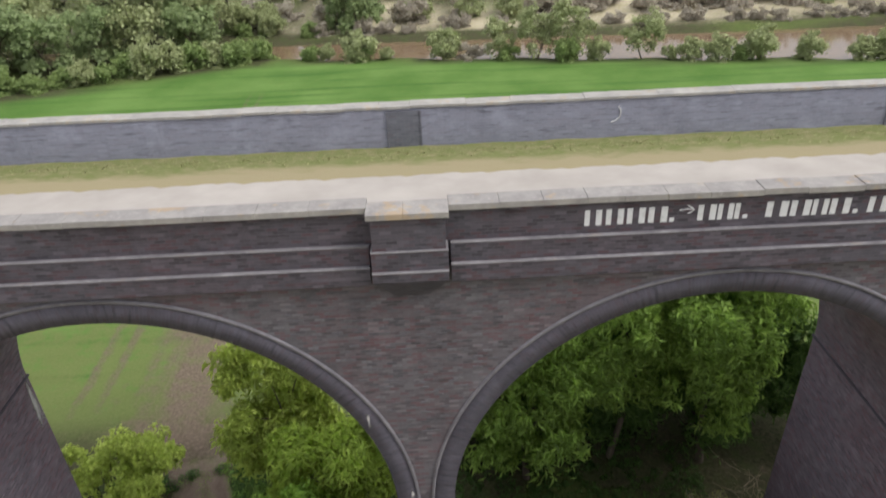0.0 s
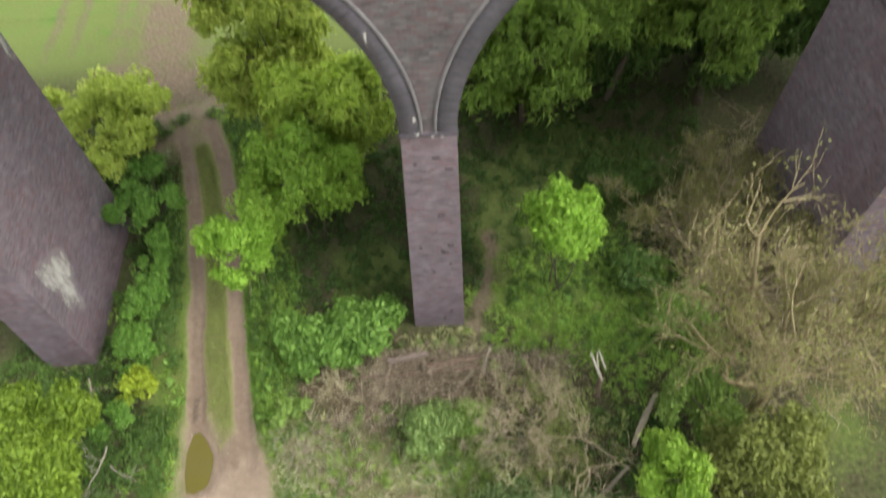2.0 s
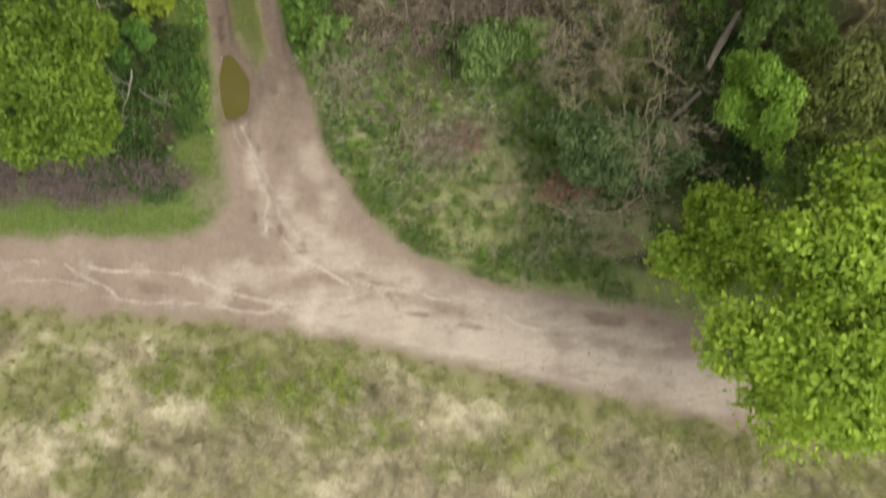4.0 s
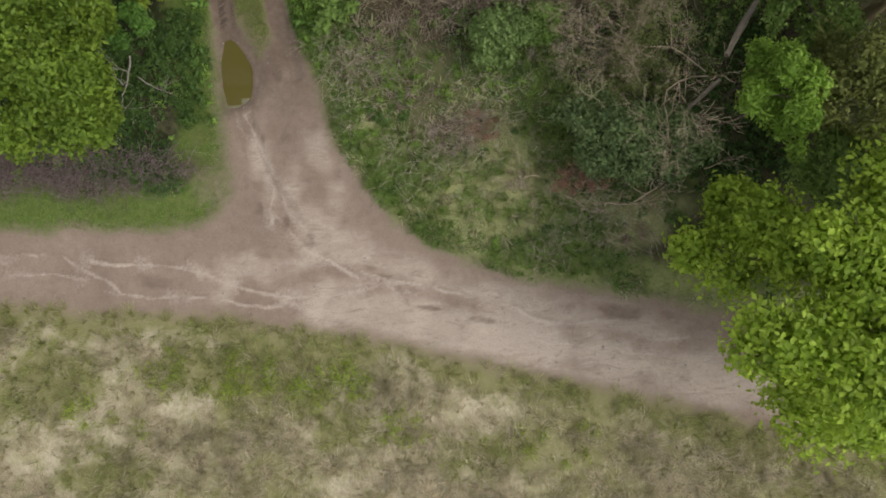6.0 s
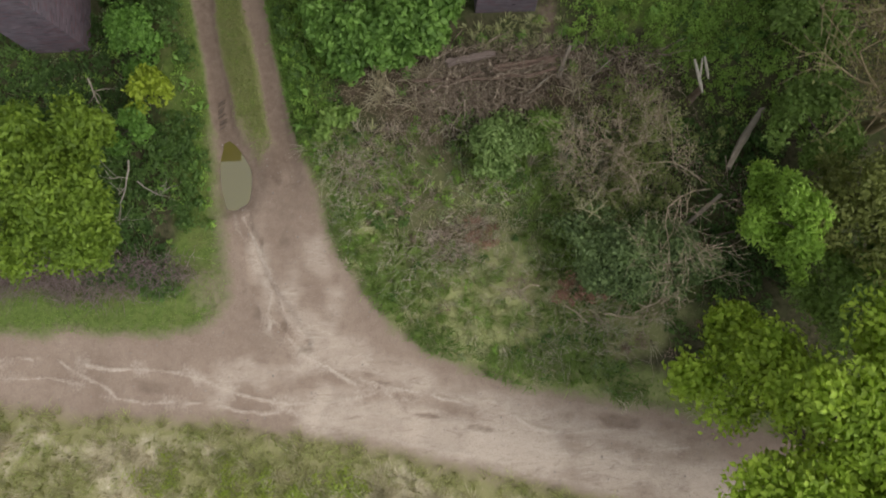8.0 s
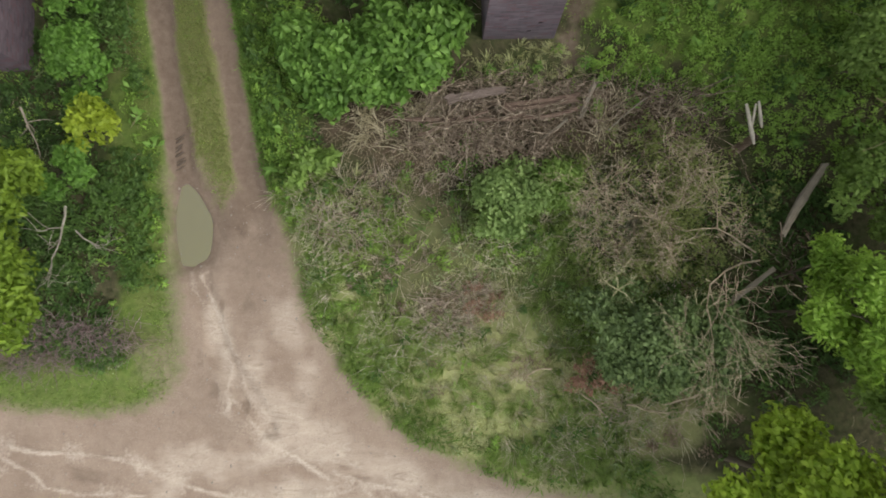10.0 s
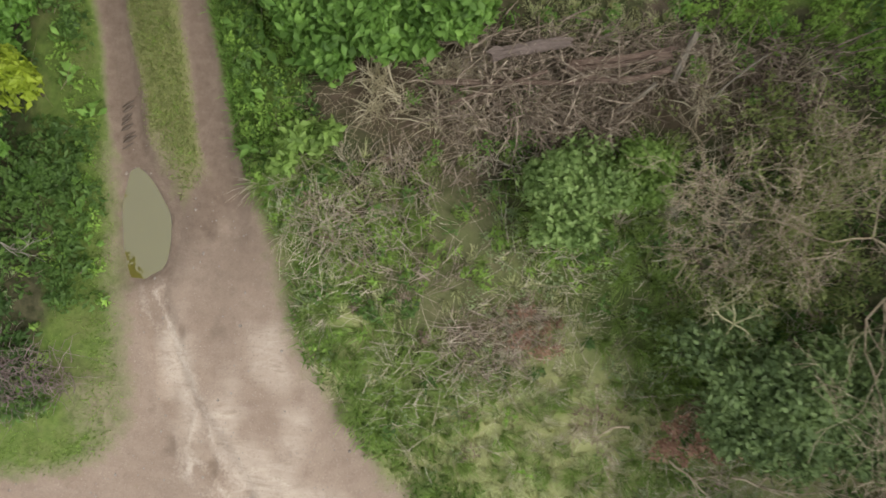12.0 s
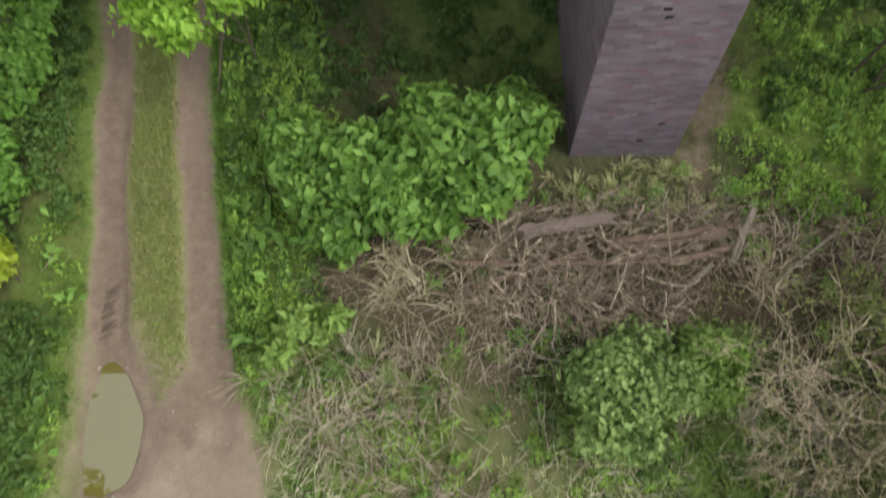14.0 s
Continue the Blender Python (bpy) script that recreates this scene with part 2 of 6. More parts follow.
    c = m.mix(m.math("MULTIPLY", e["Green"], m.ramp(fine, [(0.3, 0.5), (0.6, 1.0)])), c, m.mix(n2, (0.15, 0.165, 0.06), (0.25, 0.24, 0.11)))
    c = m.mix(m.math("MULTIPLY", e["Blue"], 0.85), c, m.mix(fine, (0.2, 0.2, 0.08), (0.38, 0.35, 0.18)))
    ragged = m.math("MULTIPLY", m.math("SUBTRACT", fine, 0.5), 1.5)
    c = m.mix(m.ramp(m.math("ADD", a["Blue"], ragged), [(0.25, 0.0), (0.7, 1.0)]), c, dry)
    c = m.mix(m.math("MULTIPLY", g["Green"], m.ramp(fine, [(0.35, 0.3), (0.6, 1.0)])), c, m.mix(n2, (0.06, 0.042, 0.03), (0.15, 0.108, 0.08)))
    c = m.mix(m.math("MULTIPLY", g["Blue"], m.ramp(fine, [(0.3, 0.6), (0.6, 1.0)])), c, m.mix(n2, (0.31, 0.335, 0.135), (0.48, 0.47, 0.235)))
    near = m.n.new("ShaderNodeSeparateXYZ")
    m.l.new(m.coord(), near.inputs[0])
    rough_edge = m.ramp(m.math("ADD", m.math("MULTIPLY", near.outputs[1], -0.017), m.math("MULTIPLY", n1, 1.2)), [(-0.0, 0.0), (0.25, 0.75)])
    field = m.mix(rough_edge, field, m.mix(n2, (0.1, 0.13, 0.035), (0.19, 0.2, 0.08)))
    c = m.mix(b["Red"], c, field)
    c = m.mix(m.ramp(m.math("ADD", b["Green"], m.math("MULTIPLY", m.math("SUBTRACT", m.noise(0.8, 7, 0.7), 0.5), 1.6)), [(0.2, 0.0), (0.85, 0.95)]), c, brown)
    c = m.mix(m.ramp(m.math("ADD", a["Red"], m.math("MULTIPLY", ragged, 0.8)), [(0.1, 0.0), (0.85, 1.0)]), c, dirt)
    m.color(c)
    m.bump(m.math("ADD", m.math("ADD", m.math("MULTIPLY", n2, 0.7), m.math("MULTIPLY", n3, 0.3)), m.math("MULTIPLY", m.math("MULTIPLY", ridge, a["Red"]), 0.12)), 0.8, 0.06)
    return m


M_GROUND = ground_material()


def water_material(name, base, rough, ripple, spec=0.5):
    m = Mat(name, rough, spec)
    m.b.inputs["IOR"].default_value = 1.6
    m.color(m.mix(m.noise(0.4, 3), base, tuple(v * 1.25 for v in base)))
    if ripple:
        m.bump(m.noise(1.2, 3, 0.5, m.stretch(m.coord(), (0.5, 2.0, 1))), ripple, 0.05)
    return m


M_PUDDLE = water_material("muddy_puddle_water", (0.11, 0.095, 0.024), 0.02, 0, 1.0)
M_RIVER = water_material("brown_river_water", (0.16, 0.11, 0.066), 0.07, 0.15, 0.5)


def leaf_material(name, a, b, c, shine=0.35, even=False):
    """Leaves between the colours a and b, some of colour c, that let light through."""
    m = Mat(name, 0.55, shine)
    isl = m.island()
    dim, lit = tuple(v * (0.85 if even else 0.55) for v in a), tuple(v * 1.12 for v in b)
    col = m.ramp(isl, [(0.0, dim), (0.45, tuple((u + v) / 2 for u, v in zip(a, b))), (1.0, lit)])
    col = m.mix(m.ramp(m.noise(1.6, 3), [(0.4, 0.0), (0.65, 0.85)]), col, m.mix(isl, tuple(v * 0.7 for v in c), c))
    col = m.mix(m.ramp(m.noise(0.6, 2), [(0.35, 0.0), (0.7, 0.35)]), col, tuple(v * 1.4 for v in b))
    col = m.mix(m.ramp(m.noise(3.2, 3, 0.6), [(0.5, 0.0), (0.72, 0.6)]), col, dim)
    m.color(col)
    tr = m.n.new("ShaderNodeBsdfTranslucent")
    m.link(m.mix(0.5, col, b), tr.inputs["Color"])
    mx = m.n.new("ShaderNodeMixShader")
    mx.inputs[0].default_value = 0.42
    m.l.new(m.b.outputs[0], mx.inputs[1])
    m.l.new(tr.outputs[0], mx.inputs[2])
    m.l.new(mx.outputs[0], m.n["Material Output"].inputs["Surface"])
    return m


L_YELLOW = leaf_material("yellow_green_leaves", (0.23, 0.38, 0.05), (0.37, 0.56, 0.09), (0.2, 0.36, 0.05))
L_LIME = leaf_material("lime_leaves", (0.22, 0.4, 0.045), (0.35, 0.57, 0.085), (0.17, 0.33, 0.035))
L_MAPLE = leaf_material("maple_leaves", (0.13, 0.23, 0.024), (0.27, 0.385, 0.05), (0.115, 0.2, 0.021))
L_HOLLY = leaf_material("evergreen_leaves", (0.125, 0.195, 0.075), (0.26, 0.35, 0.14), (0.15, 0.225, 0.085))
L_SYCAMORE = leaf_material("sycamore_leaves", (0.25, 0.37, 0.035), (0.47, 0.62, 0.08), (0.19, 0.31, 0.03))
L_MID = leaf_material("mid_green_leaves", (0.12, 0.25, 0.04), (0.21, 0.39, 0.075), (0.11, 0.23, 0.04))
L_OLIVE = leaf_material("olive_leaves", (0.205, 0.242, 0.066), (0.318, 0.355, 0.104), (0.169, 0.205, 0.056))
L_LUSH = leaf_material("lush_grass_blades", (0.1, 0.2, 0.035), (0.19, 0.32, 0.065), (0.15, 0.24, 0.055))
L_DRY = leaf_material("dry_grass_blades", (0.44, 0.38, 0.25), (0.68, 0.61, 0.45), (0.34, 0.31, 0.17), 0.2)
L_NETTLE = leaf_material("nettle_leaves", (0.072, 0.145, 0.032), (0.145, 0.245, 0.056), (0.085, 0.16, 0.04))


def bark_material(name, a, b, grain=(3, 3, 0.6)):
    m = Mat(name, 0.9, 0.2)
    c = m.mix(m.ramp(m.noise(3, 5, 0.6, m.stretch(m.coord(), grain)), [(0.35, 0.0), (0.65, 1.0)]), a, b)
    m.color(m.mix(m.math("MULTIPLY", m.island(), 0.8), c, a)).bump(m.noise(25, 4), 0.6, 0.02)
    return m


B_BARK = bark_material("grey_brown_bark", (0.09, 0.075, 0.055), (0.17, 0.14, 0.1))
B_TWIG = bark_material("dead_twigs", (0.11, 0.08, 0.058), (0.55, 0.455, 0.355))
B_PALE = bark_material("bleached_dead_wood", (0.29, 0.23, 0.155), (0.65, 0.555, 0.415))
B_LOG = bark_material("cut_log_wood", (0.1, 0.066, 0.052), (0.5, 0.385, 0.3), (1.4, 8, 11))
B_GREY = bark_material("weathered_grey_bark", (0.19, 0.165, 0.13), (0.44, 0.39, 0.31), (2, 2, 6))
B_ROT = bark_material("rotten_pinkish_wood", (0.13, 0.1, 0.088), (0.36, 0.29, 0.255), (4, 12, 12))
B_STAKE = bark_material("split_white_wood", (0.4, 0.36, 0.3), (0.62, 0.58, 0.5))


# ---- mesh helpers ----
rng = np.random.default_rng(7)


def mesh_np(name, V, F, uv=None):
    """A mesh from arrays of corners and of faces with one number of corners."""
    V, F = np.asarray(V, np.float32), np.asarray(F, np.int32)
    me = bpy.data.meshes.new(name)
    k = F.shape[1]
    me.vertices.add(len(V))
    me.vertices.foreach_set("co", V.ravel())
    me.loops.add(F.size)
    me.loops.foreach_set("vertex_index", F.ravel())
    me.polygons.add(len(F))
    me.polygons.foreach_set("loop_start", np.arange(len(F), dtype=np.int32) * k)
    if uv is not None:
        layer = me.uv_layers.new(name="metres")
        layer.data.foreach_set("uv", np.asarray(uv, np.float32)[F.ravel()].ravel())
    me.update(calc_edges=True)
    return me


def thing(name, me, material, parent=None, label="", category="", group="", kind="", smooth=False):
    ob = new(name, me)
    if me is not None and material is not None and not me.materials:
        me.materials.append(material.m)
    if smooth and me is not None:
        me.polygons.foreach_set("use_smooth", np.ones(len(me.polygons), dtype=bool))
    if parent is not None:
        ob.parent = parent
    return tagged(ob, label, category, group, kind)


def from_bm(name, bm):
    me = bpy.data.meshes.new(name)
    bm.normal_update()
    bm.to_mesh(me)
    bm.free()
    return me


def box_uv(me):
    """Lays metre coordinates on each face along its own plane."""
    layer = me.uv_layers.new(name="metres")
    for p in me.polygons:
        n = p.normal
        for li in p.loop_indices:
            c = me.vertices[me.loops[li].vertex_index].co
            if abs(n.z) > 0.75:
                layer.data[li].uv = (c.x, c.y)
            elif abs(n.y) > abs(n.x):
                layer.data[li].uv = (c.x, c.z)
            else:
                layer.data[li].uv = (c.y, c.z)
    return me


def block(name, x0, x1, y0, y1, z0, z1, bevel=0.0, top=None):
    """A block with bevelled edges; top: x0, x1, y0, y1 of its upper face where that differs."""
    bm = bmesh.new()
    a = top or (x0, x1, y0, y1)
    vs = [bm.verts.new(c) for c in ((x0, y0, z0), (x1, y0, z0), (x1, y1, z0), (x0, y1, z0), (a[0], a[2], z1), (a[1], a[2], z1), (a[1], a[3], z1), (a[0], a[3], z1))]
    for f in ((3, 2, 1, 0), (4, 5, 6, 7), (0, 1, 5, 4), (1, 2, 6, 5), (2, 3, 7, 6), (3, 0, 4, 7)):
        bm.faces.new([vs[i] for i in f])
    if bevel:
        bmesh.ops.bevel(bm, geom=bm.edges[:], offset=bevel, segments=2, affect="EDGES", profile=0.6)
    return box_uv(from_bm(name, bm))


def tubes(paths, radii, sides=4):
    """Tapered tubes along N paths of k points: corners and four-cornered faces."""
    P, R = np.asarray(paths, float), np.asarray(radii, float)
    n, k, _ = P.shape
    d = np.gradient(P, axis=1)
    d /= np.linalg.norm(d, axis=2, keepdims=True) + 1e-9
    ref = np.where(np.abs(d[..., 2:3]) > 0.9, np.array([1.0, 0, 0]), np.array([0, 0, 1.0]))
    u = np.cross(d, ref)
    u /= np.linalg.norm(u, axis=2, keepdims=True) + 1e-9
    v = np.cross(d, u)
    ang = np.linspace(0, 2 * np.pi, sides, endpoint=False)
    V = P[:, :, None] + R[:, :, None, None] * (np.cos(ang)[None, None, :, None] * u[:, :, None] + np.sin(ang)[None, None, :, None] * v[:, :, None])
    base = (np.arange(n) * k * sides)[:, None, None] + (np.arange(k - 1) * sides)[None, :, None]
    s, s2 = np.arange(sides)[None, None], ((np.arange(sides) + 1) % sides)[None, None]
    F = np.stack([base + s, base + s2, base + s2 + sides, base + s + sides], -1)
    return V.reshape(-1, 3), F.reshape(-1, 4)


def leaf_cards(P, N, size, slim=0.55, fold=0.25, aim=None):
    """Folded pointed leaves at P with their faces towards N."""
    n = len(P)
    N = N / (np.linalg.norm(N, axis=1, keepdims=True) + 1e-9)
    t = rng.normal(size=(n, 3))
    if aim is not None:
        t = t * 0.4 + aim
    t -= (t * N).sum(1, keepdims=True) * N
    t /= np.linalg.norm(t, axis=1, keepdims=True) + 1e-9
    s = np.cross(N, t)
    L = (size * rng.uniform(0.6, 1.3, n))[:, None]
    tip = P + t * L * 0.55 - N * L * 0.12
    base = P - t * L * 0.45
    a = P + s * L * slim * 0.5 + N * L * fold * 0.5
    b = P - s * L * slim * 0.5 + N * L * fold * 0.5
    V = np.stack([base, a, tip, b], 1).reshape(-1, 3)
    i = np.arange(n)[:, None] * 4
    F = np.concatenate([i + [0, 1, 2], i + [0, 2, 3]], 1).reshape(-1, 3)
    return V, F


def blades(P, h, w, lean=0.5, bend=0.4):
    """Grass blades that rise from P, bent over: three-cornered faces."""
    n = len(P)
    ang = rng.uniform(0, 2 * np.pi, n)
    side = np.stack([np.cos(ang), np.sin(ang), 0 * ang], 1)
    ang2 = rng.uniform(0, 2 * np.pi, n)
    over = np.stack([np.cos(ang2), np.sin(ang2), 0 * ang2], 1) * (rng.uniform(0, 1, n)[:, None] * lean)
    H = (h * rng.uniform(0.5, 1.25, n))[:, None]
    up = np.array([0, 0, 1.0])
    mid = P + (up * 0.55 + over * 0.4) * H
    tip = P + (up * (1 - bend * np.linalg.norm(over, axis=1, keepdims=True)) + over) * H
    W = side * (w * rng.uniform(0.7, 1.3, n))[:, None] * 0.5
    V = np.stack([P - W, P + W, mid + W * 0.8, mid - W * 0.8, tip], 1).reshape(-1, 3)
    i = np.arange(n)[:, None] * 5
    F = np.concatenate([i + [0, 1, 2], i + [0, 2, 3], i + [3, 2, 4]], 1).reshape(-1, 3)
    return V, F


def twig_paths(starts, dirs, length, k=5, wander=0.35, droop=0.0):
    n = len(starts)
    P = np.zeros((n, k, 3))
    P[:, 0] = starts
    d = dirs / (np.linalg.norm(dirs, axis=1, keepdims=True) + 1e-9)
    for j in range(1, k):
        d = d + rng.normal(size=(n, 3)) * wander
        d[:, 2] -= droop
        d /= np.linalg.norm(d, axis=1, keepdims=True) + 1e-9
        P[:, j] = P[:, j - 1] + d * (np.asarray(length).reshape(-1, 1) / (k - 1))
    return P


def noise_xy(X, Y, scale, seed=0.0, octaves=3):
    """Smooth noise of about -1 to 1 on arrays, from sums of turned waves."""
    r = np.random.default_rng(int(abs(seed * 97) + 11))
    out, amp = np.zeros_like(X, dtype=float), 1.0
    for o in range(octaves):
        for _ in range(5):
            a, p = r.uniform(0, 2 * np.pi), r.uniform(0, 2 * np.pi)
            f = scale * 2**o * r.uniform(0.7, 1.4)
            out += amp / 3.2 * np.sin(f * (X * np.cos(a) + Y * np.sin(a)) + p)
        amp *= 0.5
    return out


def smooth(a, lo, hi):
    t = np.clip((a - lo) / (hi - lo), 0, 1)
    return t * t * (3 - 2 * t)


def line_dist(X, Y, pts):
    """The distance from a polyline."""
    best = np.full(X.shape, 1e9)
    for (x0, y0), (x1, y1) in zip(pts[:-1], pts[1:]):
        dx, dy = x1 - x0, y1 - y0
        t = np.clip(((X - x0) * dx + (Y - y0) * dy) / (dx * dx + dy * dy), 0, 1)
        best = np.minimum(best, np.hypot(X - x0 - t * dx, Y - y0 - t * dy))
    return best


def inside(X, Y, pts):
    res = np.zeros(X.shape, bool)
    for (x0, y0), (x1, y1) in zip(pts, pts[1:] + pts[:1]):
        cross = (y0 > Y) != (y1 > Y)
        res ^= cross & (X < (x1 - x0) * (Y - y0) / ((y1 - y0) if y1 != y0 else 1e-9) + x0)
    return res


def signed(X, Y, pts):
    """The distance from a closed outline, negative inside."""
    d = line_dist(X, Y, pts + pts[:1])
    return np.where(inside(X, Y, pts), -d, d)


# ---- ground ----
RUT_WEST = [(-11.4, 11), (-10.6, 8.7), (-9.95, 6), (-9.3, 2), (-9.13, 0), (-8.88, -1.4), (-8.68, -3), (-8.42, -4.5), (-8.25, -6), (-7.75, -7.8), (-6.6, -9.6)]
RUT_EAST = [(-9.9, 11), (-9.05, 8.7), (-8.4, 6), (-7.85, 2), (-7.57, 0.1), (-7.27, -1.5), (-7.05, -3), (-6.75, -4.6)]
DIRT = [(-8.95, -3.2), (-8.9, -5.6), (-8.78, -6.8), (-8.74, -7.8), (-8.95, -8.8), (-9.9, -9.3), (-12.2, -9.2), (-15.5, -8.97), (-45, -8.0), (-45, -10.2), (-15.6, -11.1), (-12.3, -11.45),
        (-8.97, -11.87), (-5.66, -12.56), (-2.36, -13.4), (0.93, -14.25), (4.2, -15.2), (6.65, -16.0), (14, -17.9), (45, -26), (45, -22), (14, -14.6), (9, -13.4),
        (4.43, -12.3), (2.78, -11.9), (0.28, -11.4), (-1.37, -10.9), (-2.84, -10.15), (-4.0, -9.35), (-4.9, -8.1), (-5.5, -6.95), (-5.9, -5.6), (-6.3, -4.4), (-6.55, -3.5), (-6.85, -2.7), (-7.15, -3.2), (-7.4, -3.9), (-7.7, -4.2), (-7.95, -3.6), (-8.25, -2.9), (-8.9, -2.7)]
PUDDLE = [(-8.74, -3.48), (-8.58, -3.44), (-8.34, -3.66), (-8.12, -4.04), (-7.97, -4.4), (-7.99, -5.0), (-8.12, -5.36), (-8.45, -5.55), (-8.72, -5.5), (-8.86, -4.9), (-8.88, -4.1)]

MEADOW_GREEN = ((-14.3, -13.6, 1.7, 1.3), (-10.4, -13.4, 1.3, 0.8), (-8.6, -13.8, 1.1, 1.1), (-6.3, -13.9, 1.7, 1.2), (-7.7, -12.9, 1.6, 0.5), (-5.6, -15.4, 1.0, 0.8), (-16.6, -14.6, 1.5, 1.2), (-12.6, -16.2, 1.6, 0.8), (-1.5, -16.4, 1.4, 0.6))


def near_bank(X):
    """Where the river's near edge runs."""
    return 82.5 - 0.147 * np.clip(X, -70, 75)


def far_bank(X):
    return 95.5 - 0.045 * np.clip(X, -70, 75)


def relief(X, Y):
    """The ground's height."""
    near = smooth(-np.hypot(X, Y + 4), -60, -30)
    z = 0.05 * noise_xy(X, Y, 0.8, 1) * near + 0.25 * noise_xy(X, Y, 0.05, 2) * smooth(np.hypot(X, Y), 25, 60)
    dirt = smooth(-signed(X, Y, DIRT), -0.5, 0.6)
    z = z * (1 - 0.75 * dirt) - 0.05 * dirt
    for rut, deep in ((RUT_WEST, 0.1), (RUT_EAST, 0.06)):
        z = z - deep * smooth(-line_dist(X, Y, rut), -0.42, -0.12)
    pool = signed(X, Y, PUDDLE)
    hem = smooth(-pool, -0.55, -0.08)
    z = z * (1 - hem) - 0.148 * hem - 0.1 * smooth(-pool, -0.06, 0.1)
    z = z + 0.012 * noise_xy(X, Y, 3.2, 5) * dirt
    z = z - 1.45 * smooth(-X, 10.4, 12.6) * smooth(Y, -3.9, -0.9) * (1 - smooth(Y, 8.5, 14.0)) * (1 - smooth(-X, 26, 34))
    return z - 1.6 * smooth(Y - near_bank(X), 0.0, 3.0) * (1 - smooth(Y - far_bank(X), -3.0, 0.0)) + 2.5 * smooth(Y, 97, 125)


def axis(parts):
    out = []
    for a, b, step in parts:
        out.extend(np.arange(a, b, step))
    return np.array(out + [parts[-1][1]])


gx = np.concatenate([-np.geomspace(3000, 24, 24), axis([(-23.5, -16.5, 0.3), (-16.5, 6, 0.06), (6, 24, 0.35)]), np.geomspace(25, 3000, 24)])
gy = np.concatenate([-np.geomspace(3000, 22, 22), axis([(-21, -15.5, 0.25), (-15.5, -2.6, 0.06), (-2.6, 2.5, 0.1), (2.5, 16, 0.3), (16, 130, 2.4)]), np.geomspace(134, 3000, 20)])
GX, GY = np.meshgrid(gx, gy)
GZ = relief(GX, GY)
wob = 0.22 * noise_xy(GX, GY, 1.6, 3) + 0.1 * noise_xy(GX, GY, 5, 4)
sd = signed(GX, GY, DIRT) + wob
dirt = smooth(-sd + 0.5 * wob, -0.6, 0.4)
for rut in (RUT_WEST, RUT_EAST):
    dirt = np.maximum(dirt, smooth(-line_dist(GX, GY, rut) + 0.2 * wob, -0.44, -0.2))
dirt = np.maximum(dirt, 0.5 * smooth(-np.hypot((GX + 8.9) / 1.0, (GY + 8.4) / 1.4) + 1.2 * wob, -1.2, -0.3))
dirt = np.maximum(dirt, 0.7 * smooth(-np.hypot((GX + 11.2) / 2.5, (GY - 11.2) / 1.7) + wob, -1.2, -0.5))
beside = smooth(-np.minimum(line_dist(GX, GY, RUT_WEST), line_dist(GX, GY, RUT_EAST)), -2.2, -1.4)
strip = smooth(-np.maximum(line_dist(GX, GY, RUT_WEST), line_dist(GX, GY, RUT_EAST)), -1.7, -1.25)
verge = np.maximum(beside, smooth(-np.abs(sd - 0.4), -1.1, -0.4))
west_lawn = smooth(-signed(GX, GY, [(-8.8, -6), (-9, -9), (-10, -9.4), (-20, -9), (-20, -7.8), (-11, -7.4), (-9.8, -6)]), -0.5, 0.3)
lush = np.clip(np.maximum(0.75 * verge, west_lawn * (0.35 + 0.65 * smooth(noise_xy(GX, GY, 1.1, 23), -0.5, 0.3)) * (1 - 0.8 * smooth(-np.hypot(GX + 9.2, GY + 8.9), -1.6, -0.5))) + 0.5 * smooth(noise_xy(GX, GY, 0.5, 8), 0.1, 0.7), 0, 1)
south = smooth(-GY - 0.25 * GX - 12.6 + 0.5 * wob, 0.2, 1.4)
# Pale straw fades past x 2: the sycamore's shade painted as olive ground.
dry = np.clip((1 - 0.8 * smooth(GX, 2.0, 6.0)) * smooth(-GY - 0.25 * GX - 12.6 + 0.8 * wob, 0.7, 2.3) * (0.75 + 0.5 * noise_xy(GX, GY, 0.5, 9)), 0, 1)
meadow_green = np.zeros_like(GX)
for cx, cy, rx_, ry_ in MEADOW_GREEN:
    meadow_green = np.maximum(meadow_green, smooth(-np.hypot((GX - cx) / rx_, (GY - cy) / ry_) + 1.6 * wob, -1.25, -0.5))
dry = dry * (1 - 0.75 * meadow_green) * smooth(sd + 0.5 * wob, 0.25, 0.9)
dry = np.maximum(dry, 0.75 * smooth(GY - far_bank(GX), -0.5, 3.0) * smooth(GX, -45, 0) * (0.6 + 0.5 * noise_xy(GX, GY, 0.12, 29)))
# West of x -10.6 lush gives way to dark litter, painting the hollow's shade.
lush = lush * (1 - 0.8 * south) * (1 - 0.9 * smooth(-GX, 10.6, 11.4) * smooth(GY, -6.8, -6.0) * (1 - smooth(GY, 9, 12)))
hedge_line = np.minimum(near_bank(GX), 84.0 + 0.39 * (GX + 22))
field = smooth(GY, 13, 17) * (1 - smooth(GY - hedge_line, -3.0, -1.0))
bare = smooth(-np.abs(GX + 12.2 + 0.12 * (GY - 12)) + 4 * wob, -4.2, -0.6) * smooth(GY, 8.5, 10.5) * (1 - smooth(GY, 20, 50)) * 0.8
for off in (-18.9, -17.6):
    bare = np.maximum(bare, 0.6 * smooth(-np.abs(GX - off + 0.02 * (GY - 20)), -0.45, -0.12) * smooth(GY, 14, 18) * (1 - smooth(GY, 60, 78)))
bare = np.maximum(bare, 0.85 * smooth(-np.hypot((GX - 13.0) / 3.8, (GY - 3.5) / 6.0) + wob, -1.1, -0.6))
